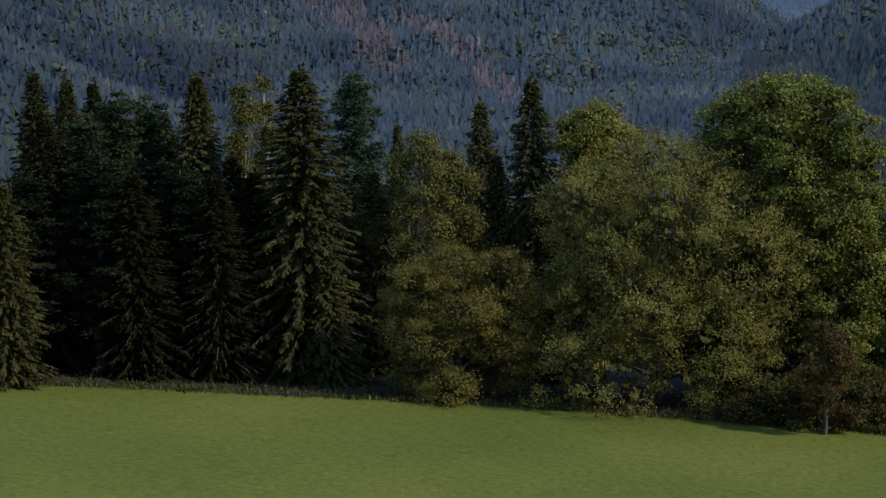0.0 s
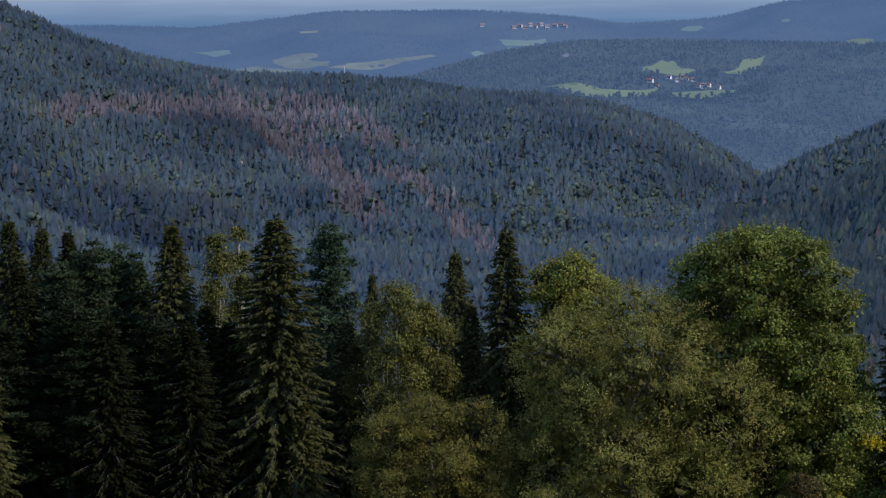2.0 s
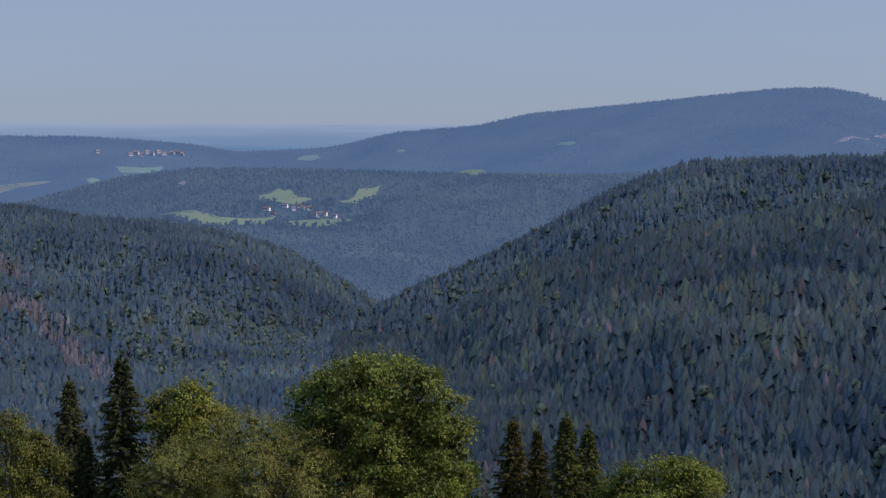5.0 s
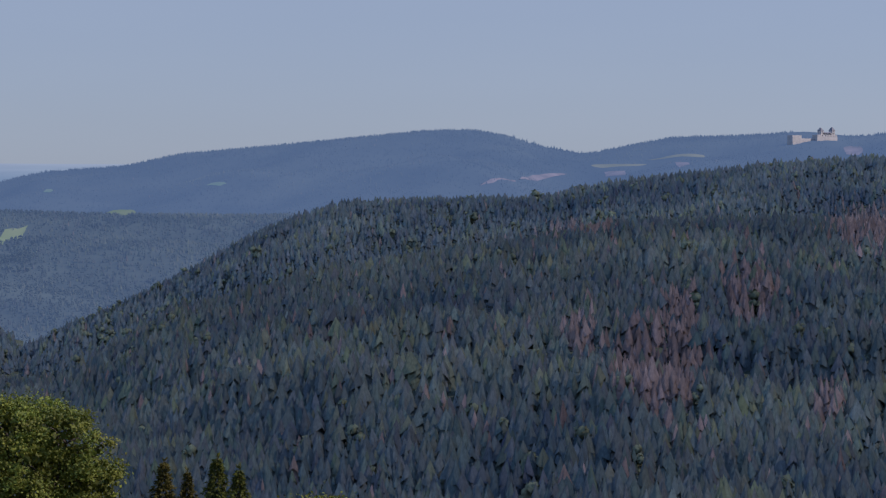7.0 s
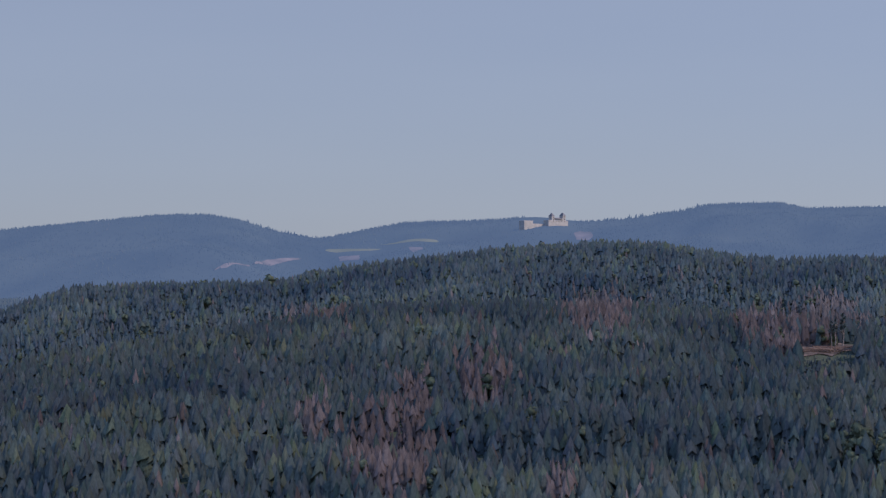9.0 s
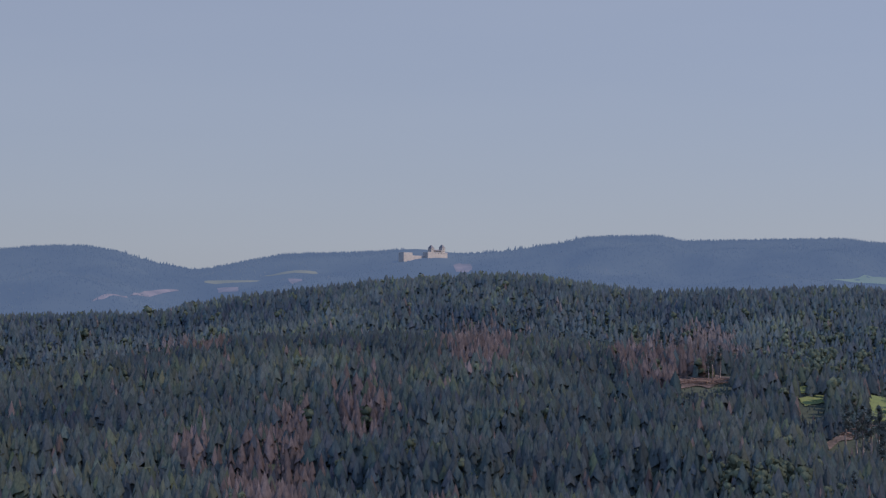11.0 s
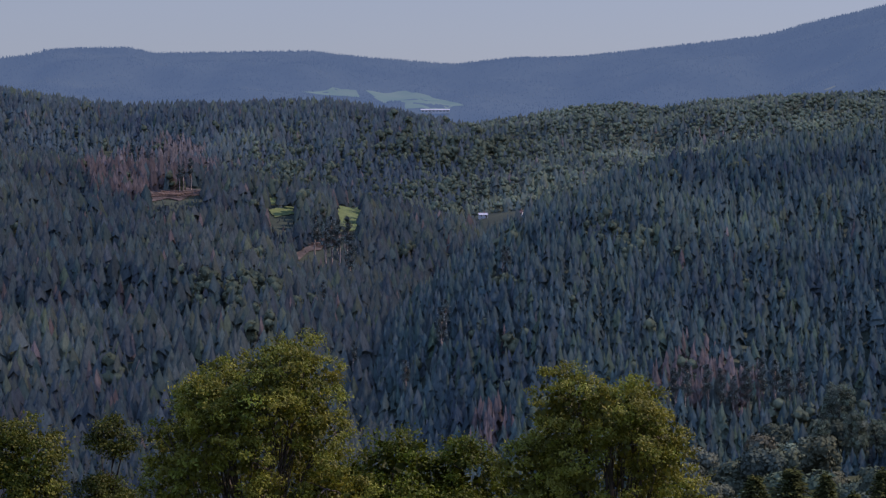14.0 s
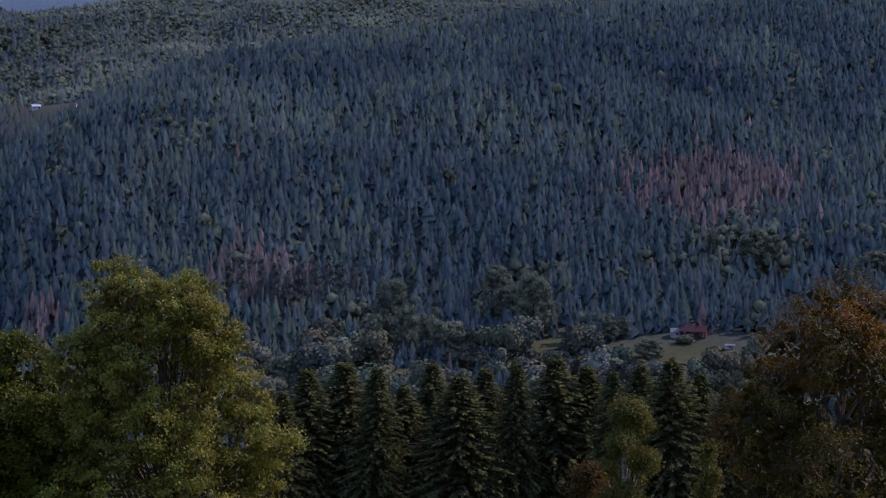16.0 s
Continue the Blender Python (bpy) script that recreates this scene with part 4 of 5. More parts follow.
    if gold:
        for gx, gy, gz, gr in gold:
            hit = np.linalg.norm(cc - np.array([gx, gy, gz]) * [radius, radius, height], axis=1) < gr * rng.uniform(0.5, 1.2, len(cc))
            tone[hit] = np.array(gold_tone) * rng.uniform(0.6, 1.1, (hit.sum(), 1))
    m = int(leaves * 1.3)
    off = rng.normal(0, 0.44, (len(cc), m, 3)) * [1.0, 1.0, 0.62]
    root = cc[:, None] + off * 1.15 * cs[:, None, None]
    if droop:
        root[..., 2] -= droop * cs[:, None] * rng.uniform(0, 1, off.shape[:2]) ** 1.5
    ax = unit(rng.normal(0, 0.75, off.shape) + n[:, None] * 0.3 + [0, 0, -0.25 - droop * 0.5])
    nr = unit(rng.normal(0, 0.5, off.shape) + n[:, None] * 1.0 + [0, 0, 0.4])
    ac = unit(np.cross(ax, nr))
    L = 0.92 * leaf * rng.uniform(0.65, 1.3, off.shape[:2])
    v, q = blades(root.reshape(-1, 3), ax.reshape(-1, 3), ac.reshape(-1, 3), L.ravel(), slim * L.ravel(), 0.12)
    t = (tone[:, None] * np.exp(rng.normal(0, 0.14, off.shape[:2]))[..., None]).reshape(-1, 3)
    t = np.repeat(t, 4, 0)
    # foliage inside the lobes, its colour darkened to stand in for inner shade
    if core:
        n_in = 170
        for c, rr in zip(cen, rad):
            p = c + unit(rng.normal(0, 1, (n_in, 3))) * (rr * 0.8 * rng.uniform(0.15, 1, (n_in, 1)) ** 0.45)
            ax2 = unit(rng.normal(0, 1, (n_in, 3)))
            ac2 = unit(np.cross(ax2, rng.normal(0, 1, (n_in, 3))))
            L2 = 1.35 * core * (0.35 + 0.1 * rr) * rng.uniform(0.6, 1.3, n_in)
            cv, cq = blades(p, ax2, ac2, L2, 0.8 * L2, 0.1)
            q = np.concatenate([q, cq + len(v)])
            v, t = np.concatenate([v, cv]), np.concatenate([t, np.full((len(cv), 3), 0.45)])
    return gather([trunk] + limbs), (v, q, t)


SHAPES = {}


def stand(name, az, r, sx, sz, label, group, turn, meshes, foot=0.4):
    """A tree: an empty at its foot with trunk, boughs and crown."""
    p = place(az, r, -foot)
    root = new(name, None)
    root.empty_display_size = 0.5
    root.matrix_world = Matrix.LocRotScale(p, Euler((0, 0, turn)), (sx, sx, sz))
    for pname, me in meshes:
        ob = new(pname, me)
        ob.parent = root
    tagged(root, label, "tree", group)
    return root


def tree_meshes(key, made, bark, leafy, colour):
    """Turns generated arrays into two shared meshes, once for each kind."""
    if key not in SHAPES:
        trunk, (v, q, t) = made()
        obs = [mesh_object("trunk", *trunk, bark, smooth=True),
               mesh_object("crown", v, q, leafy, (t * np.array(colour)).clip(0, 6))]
        SHAPES[key] = [(o.name.split(".")[0], o.data) for o in obs]
        for o in obs:
            bpy.data.objects.remove(o)
    return SHAPES[key]


def top_height(az, el, r):
    """Height of a tree whose tip stands at that elevation."""
    return EYE.z + r * math.tan(radians(el)) - place(az, r).z


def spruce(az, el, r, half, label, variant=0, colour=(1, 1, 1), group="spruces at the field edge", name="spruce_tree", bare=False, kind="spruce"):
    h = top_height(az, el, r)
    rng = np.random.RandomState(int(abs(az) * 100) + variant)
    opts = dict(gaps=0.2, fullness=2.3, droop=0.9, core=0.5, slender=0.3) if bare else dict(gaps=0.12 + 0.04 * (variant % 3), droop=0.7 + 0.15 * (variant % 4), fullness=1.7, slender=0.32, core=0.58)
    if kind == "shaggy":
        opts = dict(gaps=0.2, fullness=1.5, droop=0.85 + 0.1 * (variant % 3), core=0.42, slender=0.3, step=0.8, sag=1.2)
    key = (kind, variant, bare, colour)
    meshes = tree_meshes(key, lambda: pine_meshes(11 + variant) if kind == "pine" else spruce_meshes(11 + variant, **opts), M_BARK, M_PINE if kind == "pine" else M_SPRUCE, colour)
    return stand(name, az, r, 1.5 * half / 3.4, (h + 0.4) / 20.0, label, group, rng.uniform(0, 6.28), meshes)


def broadleaf(name, az, el, r, half, label, seed, colour=(1, 1, 1), bark=None, leafy=None, group="", **opts):
    h = top_height(az, el, r) + 0.4
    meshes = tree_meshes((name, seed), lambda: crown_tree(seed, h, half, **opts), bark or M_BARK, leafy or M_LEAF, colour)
    return stand(name, az, r, 1.0, 1.0, label, group, 0.7 * seed, meshes)


def width(px_half, r):
    return px_half * r / 4180.0


DARK = "tall dark green spruce at the edge of the field"
# the stand behind the left part of the field
# the dark tints here put the stand's shade into the trees' colour
spruce(-15.13, -4.14, 196, 2.5, DARK, 0, (0.58, 0.64, 0.6))
spruce(-14.36, -4.32, 192, 2.2, DARK, 1, (0.6, 0.62, 0.56))
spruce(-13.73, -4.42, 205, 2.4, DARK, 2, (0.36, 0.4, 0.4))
spruce(-11.26, -4.30, 183, 2.9, "tall spruce with pale hanging boughs in the shaded stand", 1, (0.85, 0.85, 0.75))
spruce(-8.76, -4.21, 180, 3.9, "tall old spruce with drooping lichened boughs, bare inside", 3, (0.74, 0.76, 0.72), bare=True)
spruce(-6.42, -5.58, 205, 1.5, "small spruce behind a birch", 2)
spruce(-4.39, -5.08, 196, 2.3, "slim spruce with a pointed top", 0)
spruce(-4.02, -6.37, 190, 2.2, "dark spruce with dense boughs", 2)
spruce(-3.15, -4.52, 188, 2.7, "dark pointed spruce with dense drooping boughs", 1, (0.8, 0.85, 0.85))
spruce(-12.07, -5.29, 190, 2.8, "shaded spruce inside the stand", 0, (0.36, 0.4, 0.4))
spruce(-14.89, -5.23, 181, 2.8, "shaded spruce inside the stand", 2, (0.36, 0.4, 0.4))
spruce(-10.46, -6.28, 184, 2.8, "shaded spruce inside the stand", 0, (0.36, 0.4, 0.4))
spruce(-7.03, -6.75, 188, 2.4, "shaded spruce inside the stand", 1)
spruce(-16.94, -4.77, 176, 3.4, "spruce at the end of the stand", 1)
spruce(-16.01, -6.81, 170, 2.4, "yellowing larch with loose drooping boughs", 3, (0.95, 0.92, 0.75), name="larch_tree", bare=True)
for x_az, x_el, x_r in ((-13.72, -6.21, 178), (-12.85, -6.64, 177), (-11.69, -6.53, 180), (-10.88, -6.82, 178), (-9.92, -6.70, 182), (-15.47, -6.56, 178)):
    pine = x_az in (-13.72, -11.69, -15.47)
    spruce(x_az, x_el, x_r, 3.0 if pine else 2.7, "scots pine in the stand, colour darkened for shade" if pine else "dense spruce in the stand, colour darkened for shade", 5 if pine else 0, (0.3, 0.33, 0.34) if pine else (0.22, 0.25, 0.26),
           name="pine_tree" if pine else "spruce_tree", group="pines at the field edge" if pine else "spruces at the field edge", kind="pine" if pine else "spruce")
spruce(-8.16, -8.51, 178, 1.6, "young spruce under the old one", 3, (1.25, 1.2, 1.0), bare=True)

spruce(-13.14, -4.73, 184, 3.3, "scots pine with layered grey-green needle clumps", 21 % 3 + 5, (0.6, 0.66, 0.68), group="pines at the field edge", name="pine_tree", kind="pine")
spruce(-12.49, -4.82, 186, 3.3, "scots pine with layered grey-green needle clumps", 22 % 3 + 5, (0.6, 0.66, 0.68), group="pines at the field edge", name="pine_tree", kind="pine")
spruce(-13.96, -5.25, 182, 3.3, "scots pine with layered grey-green needle clumps", 23 % 3 + 5, (0.6, 0.66, 0.68), group="pines at the field edge", name="pine_tree", kind="pine")
spruce(-7.45, -4.42, 192, 2.9, "bluish green pine with separate tiers of long needles", 4, (0.8, 0.95, 1.1), group="pines at the field edge", name="pine_tree", kind="pine")
BIRCH = dict(thick=0.01, trunk_part=0.25, lobes=8, clumps=150, leaves=70, leaf=0.19, slim=0.7, clump=0.9, shape="tall", droop=0.9, gaps=0.25)
broadleaf("birch_tree", -10.22, -4.62, 188, 2.6, "birch with thin yellowish green foliage", 31, (0.72, 0.78, 0.9), M_BIRCH, group="birches", **BIRCH)
broadleaf("birch_tree", -9.65, -4.47, 190, 1.7, "slim birch with thin yellowish green foliage", 32, (0.78, 0.82, 0.9), M_BIRCH, group="birches", **BIRCH)
broadleaf("birch_tree", -5.89, -5.81, 186, 3.5, "birch with a white trunk and yellow-green leaves", 33, (0.9, 0.95, 1.1), M_BIRCH, group="birches", thick=0.011, trunk_part=0.2, lobes=20, clumps=300, leaves=60, leaf=0.2, slim=0.7, clump=0.8, shape="round", droop=0.9, gaps=0.3, core=0.4)
broadleaf("birch_tree", -5.16, -6.36, 187, 2.6, "birch with a forked white trunk and thin foliage", 34, (0.88, 0.92, 1.1), M_BIRCH, group="birches", thick=0.011, trunk_part=0.2, lobes=12, clumps=230, leaves=75, leaf=0.2, slim=0.7, clump=0.95, shape="round", droop=0.8, gaps=0.2)
broadleaf("aspen_tree", -1.55, -5.24, 188, 4.8, "round-topped light green tree behind a willow", 41, (1.25, 1.32, 1.15), lobes=14, clumps=300, leaves=75, leaf=0.24, slim=0.8, clump=0.9)
broadleaf("willow_tree", -0.14, -5.74, 178, 9.9, "wide grey-green willow with fine narrow leaves", 42, (1.24, 1.24, 1.45), lobes=20, clumps=760, leaves=80, leaf=0.26, slim=0.32, clump=1.05, shape="bush", trunk_part=0.12, gaps=0.12)
broadleaf("willow_bush", -5.05, -8.56, 174, 5.4, "low rounded willow bush with dull green leaves", 43, (1.0, 0.95, 1.0), lobes=12, clumps=380, leaves=80, leaf=0.22, slim=0.35, clump=0.85, shape="bush", trunk_part=0.08, gaps=0.1)
broadleaf("maple_tree", 3.00, -4.38, 184, 11.2, "large dense maple, green with yellow patches", 44, (0.95, 1.14, 1.05), gold=[(0.95 * math.cos(30.8 - a) * c, -0.95 * math.sin(30.8 - a) * c, z, 1.5) for a, c, z in ((-0.35, 1.0, 0.3), (-0.5, 1.0, 0.2), (-0.6, 0.95, 0.4), (-0.3, 1.0, 0.13), (-0.9, 1.0, 0.25))], lobe=0.82, lobes=60, clumps=900, leaves=85, leaf=0.25, slim=0.9, clump=1.0, trunk_part=0.1, gaps=0.08, shape="dome")
broadleaf("rowan_bush", 3.97, -10.50, 168, 2.2, "rusty red rowan bush at the field edge", 45, (0.62, 0.48, 0.7), lobes=6, clumps=90, leaves=70, leaf=0.22, slim=0.4, clump=0.7, shape="bush", trunk_part=0.1)
broadleaf("bramble_bush", 2.62, -11.81, 172, 3.6, "dark bramble bush under the maple", 61, (0.5, 0.5, 0.6), lobes=9, clumps=150, leaves=70, leaf=0.24, slim=0.6, clump=0.8, shape="bush", trunk_part=0.05)
broadleaf("bramble_bush", 4.66, -11.63, 174, 4.2, "dark bramble bush under the maple", 62, (0.55, 0.55, 0.6), lobes=9, clumps=170, leaves=70, leaf=0.24, slim=0.6, clump=0.8, shape="bush", trunk_part=0.05)
broadleaf("bramble_bush", 6.68, -11.85, 176, 4.2, "dark bramble bush under the maple", 63, (0.6, 0.6, 0.6), lobes=9, clumps=170, leaves=70, leaf=0.24, slim=0.6, clump=0.8, shape="bush", trunk_part=0.05)
# on from the maple
spruce(6.34, -6.08, 186, 2.2, "brownish spruce with a double top", 3, (1.2, 1.0, 0.85), bare=True)
spruce(6.91, -6.32, 188, 1.8, "brownish spruce with thin boughs", 3, (1.2, 1.0, 0.85), bare=True)
spruce(7.62, -5.99, 184, 2.4, "green spruce beside the maple", 0, (1.2, 1.25, 0.9))
spruce(8.14, -6.26, 186, 2.2, "green spruce beside the maple", 2, (1.2, 1.25, 0.9))
broadleaf("cherry_tree", 10.17, -6.97, 180, 6.2, "round green fruit tree", 46, (1.0, 1.15, 0.9), lobes=16, clumps=330, leaves=75, leaf=0.26, slim=0.7, clump=0.9)
broadleaf("cherry_tree", 24.44, -6.71, 168, 5.6, "round green fruit tree", 47, (0.75, 0.85, 0.7), lobes=16, clumps=330, leaves=75, leaf=0.26, slim=0.7, clump=0.9)
broadleaf("elder_bush", 27.21, -6.63, 172, 4.0, "dark green bush beside an ash", 48, (0.55, 0.65, 0.6), shape="bush", trunk_part=0.05, gaps=0.06, lobes=12, clumps=240, leaves=75, leaf=0.24, slim=0.6, clump=0.8)
ASH = dict(core=0.55, lobe=0.68, leaf=0.27, slim=0.5, clump=0.66, gaps=0.14, thick=0.016)
broadleaf("ash_tree", 30.6, -4.2, 158, 10.8, "tall ash with loose yellow-green foliage and visible branches", 51, (1.28, 1.36, 1.2), lobes=74, clumps=1000, leaves=70, trunk_part=0.05, shape="dome", lean=-0.54 - 0.7 * 51, **ASH)
broadleaf("hazel_bush", 34.0, -6.85, 160, 7.4, "bright green bush between two ash trees", 52, (0.72, 0.9, 0.5), core=0.8, lobes=34, lobe=0.85, gaps=0.04, clumps=620, leaves=75, leaf=0.27, slim=0.6, clump=0.85, shape="bush", trunk_part=0.1)
broadleaf("hazel_bush", 35.7, -7.05, 162, 6.8, "bright green bush between two ash trees", 53, (0.72, 0.9, 0.5), core=0.8, lobes=30, lobe=0.85, gaps=0.04, clumps=540, leaves=75, leaf=0.27, slim=0.6, clump=0.85, shape="bush", trunk_part=0.1)
broadleaf("ash_tree", 39.3, -4.9, 156, 9.8, "tall ash with an open crown and pale leaves", 54, (1.36, 1.44, 1.3), lobes=74, clumps=1000, leaves=70, trunk_part=0.05, shape="dome", lean=2.46 - 0.7 * 54, **ASH)
# the spruce row above the valley
ROW = "dark green spruce in a close row above the valley"
for i, (az, el) in enumerate([(42.76, -8.04), (43.66, -7.89), (44.46, -7.99), (45.80, -7.83), (46.49, -8.14), (47.11, -7.96), (47.87, -7.81), (48.83, -7.62), (49.59, -7.83),
                              (50.22, -7.95), (50.90, -7.75), (51.65, -7.62), (52.34, -7.88), (53.03, -8.19), (53.71, -8.03), (45.12, -8.42), (42.15, -8.60), (54.53, -8.27)]):
    spruce(az, el, 232 + 6 * math.sin(2.7 * i), 3.5 + 0.8 * math.sin(1.9 * i), ROW, i % 4, (1.3, 1.38, 1.5), group="spruce row", kind="shaggy")
for i, (az, el) in enumerate([(46.16, -8.55), (47.47, -8.47), (49.26, -8.37), (51.32, -8.27), (52.01, -8.45)]):
    spruce(az, el, 252 + 5 * math.sin(1.7 * i), 3.0, ROW, i % 3, (1.3, 1.38, 1.5), group="spruce row", kind="shaggy")
broadleaf("birch_tree", 50.65, -8.58, 205, 3.1, "small birch with yellowing leaves before the spruces", 55, (0.8, 0.84, 0.8), M_BIRCH, thick=0.012, lobes=12, clumps=260, leaves=75, leaf=0.2, slim=0.7, clump=0.85, droop=0.6, shape="dome")
broadleaf("rowan_tree", 49.66, -10.24, 150, 2.0, "small rowan with red-brown leaves", 56, (0.6, 0.42, 0.55), lobes=6, clumps=110, leaves=70, leaf=0.22, slim=0.45, clump=0.75)
broadleaf("birch_tree", 52.60, -9.63, 205, 1.4, "small birch with thin leaves", 57, (0.85, 0.85, 0.8), M_BIRCH, thick=0.012, lobes=6, clumps=90, leaves=70, leaf=0.2, slim=0.7, clump=0.75, droop=0.6, shape="tall")
broadleaf("beech_tree", 55.64, -5.38, 118, 6.6, "wide tree with rusty orange autumn leaves", 58, (0.52, 0.45, 0.38), lobes=26, clumps=520, leaves=95, leaf=0.15, slim=0.6, clump=0.75, trunk_part=0.2, gaps=0.2, core=0.7, gold=[(0.5, 0, 0.85, 3.2), (-0.5, 0, 0.85, 3.2), (0, 0.5, 0.95, 3.0), (0, -0.6, 0.9, 3.4), (-0.9, -0.3, 0.62, 2.2), (0.7, -0.5, 0.7, 2.4)], gold_tone=(2.4, 1.45, 0.9))


# ---- undergrowth along the field edge ----
def undergrowth():
    rng = np.random.RandomState(61)
    n = 5200
    az, r = rng.uniform(-19, 9, n), 169.3 + rng.exponential(3.0, n).clip(0, 26)
    z, _ = land(az, r)
    root = np.stack([r * np.sin(np.radians(az)), r * np.cos(np.radians(az)), z - 0.05], -1)
    along = unit(rng.normal(0, 0.45, (n, 3)) + [0, 0, 1])
    across = unit(np.cross(along, rng.normal(0, 1, (n, 3))))
    size = rng.uniform(0.15, 0.55, n)
    v, q = blades(root, along, across, size, 0.3 * size, 0.1)
    # most blades darkened to stand in for shadow at the edge, a few dry and pale
    tone = np.where(rng.uniform(0, 1, (n, 1)) < 0.1, [[1.0, 0.9, 0.9]], [[0.4, 0.45, 0.45]]) * np.exp(rng.normal(0, 0.3, (n, 1)))
    tagged(mesh_object("undergrowth", v, q, M_LEAF, np.repeat(tone, 4, 0)), "tall weeds and dry grass along the wood's edge", "undergrowth", kind="stuff")
    # short grass of the meadow
    n = 26000
    az, r = rng.uniform(-17.5, 7.5, n), np.sqrt(rng.uniform(128 ** 2, 169.5 ** 2, n))
    z, _ = land(az, r)
    root = np.stack([r * np.sin(np.radians(az)), r * np.cos(np.radians(az)), z - 0.02], -1)
    along = unit(rng.normal(0, 0.6, (n, 3)) + [0, 0, 1])
    across = unit(np.cross(along, rng.normal(0, 1, (n, 3))))
    size = rng.uniform(0.03, 0.075, n)
    v, q = blades(root, along, across, size, 0.9 * size, 0.1)
    tone = np.ones((1, 3)) * np.exp(rng.normal(0, 0.16, (n, 1)))
    flower = rng.uniform(0, 1, n) < 0.0016 * np.where(az < -9, 2.5, 0.6)
    tone[flower] = [4.0, 3.2, 0.5]
    tagged(mesh_object("meadow_grass", v, q, M_BLADES, np.repeat(tone, 4, 0)), "short mown grass tufts with a few yellow flowers", "grass", kind="stuff")


undergrowth()


# ---- buildings ----
def plain(name, c, rough=0.8):
    return noisy(name, 0.6, [(0.3, tuple(0.86 * q for q in c)), (0.7, c)], rough, 0.0, 0.1, 3.0)


M_WHITE = plain("white plaster", (0.78, 0.76, 0.72))
M_STONE = noisy("pale castle masonry", 0.15, [(0.3, (0.38, 0.365, 0.33)), (0.7, (0.5, 0.475, 0.43))], 0.9, 0.0, 0.1, 0.8)
# tile red dulled to put the distance's haze into the colour
M_HAZETILE = plain("clay tiles dulled for haze", (0.23, 0.15, 0.125))
M_TILE = plain("red clay tiles", (0.42, 0.13, 0.08))
M_SLATE = plain("grey roof sheets", (0.2, 0.2, 0.21))
M_REDWALL = plain("red painted boards", (0.1, 0.026, 0.028))
M_GLASS = material("dark window glass", 0.15, 0, 0.5)[0]
M_GLASS.node_tree.nodes["Principled BSDF"].inputs["Base Color"].default_value = (0.02, 0.025, 0.03, 1)
M_METAL = noisy("galvanised steel", 4.0, [(0.3, (0.3, 0.31, 0.32)), (0.7, (0.42, 0.43, 0.44))], 0.5)
M_LOG = noisy("peeled logs", 1.0, [(0.3, (0.16, 0.1, 0.07)), (0.7, (0.3, 0.21, 0.15))], 0.9)
M_ROCK = noisy("reddish bare rock", 0.08, [(0.3, (0.25, 0.17, 0.14)), (0.7, (0.42, 0.32, 0.27))], 0.95)


def part(name, bm, mat, parent, label=""):
    me = bpy.data.meshes.new(name)
    bm.to_mesh(me)
    bm.free()
    me.materials.append(mat)
    ob = new(name, me)
    ob.parent = parent
    return tagged(ob, label)


def box(w, d, h, at=(0, 0, 0), bevel=0.0):
    bm = bmesh.new()
    bmesh.ops.create_cube(bm, size=1, matrix=Matrix.Translation((at[0], at[1], at[2] + h / 2)) @ Matrix.Diagonal((w, d, h, 1)))
    if bevel:
        bmesh.ops.bevel(bm, geom=bm.edges[:], offset=bevel, segments=1, affect="EDGES")
    return bm


def gable(w, d, h, z, over=0.4):
    """A pitched roof with thickness, its ridge along x."""
    bm = bmesh.new()
    x, y, t = w / 2 + over, d / 2 + over, 0.22
    pts = [(-y, z - 0.1), (0, z + h), (y, z - 0.1), (y, z - 0.1 - t), (0, z + h - t), (-y, z - 0.1 - t)]
    rows = [[bm.verts.new((sx, py, pz)) for py, pz in pts] for sx in (-x, x)]
    for k in range(6):
        bm.faces.new((rows[0][k], rows[0][(k + 1) % 6], rows[1][(k + 1) % 6], rows[1][k]))
    bm.faces.new(rows[0][::-1]), bm.faces.new(rows[1])
    return bm


def gable_wall(w, d, h, rise):
    """House walls up to the gables, one closed shell."""
    bm = bmesh.new()
    pts = [(-d / 2, -1.5), (-d / 2, h), (0, h + rise - 0.15), (d / 2, h), (d / 2, -1.5)]
    rows = [[bm.verts.new((sx, py, pz)) for py, pz in pts] for sx in (-w / 2, w / 2)]
    for k in range(5):
        bm.faces.new((rows[0][k], rows[0][(k + 1) % 5], rows[1][(k + 1) % 5], rows[1][k]))
    bm.faces.new(rows[0][::-1]), bm.faces.new(rows[1])
    return bm


def thing(name, az, r, turn, label, category, group="", lift=0.0):
    """An empty on the ground, turned from facing the camera."""
    e = new(name, None)
    p = place(az, r, lift)
    e.matrix_world = Matrix.Translation(p) @ Matrix.Rotation(radians(-az + turn), 4, "Z")
    return tagged(e, label, category, group)


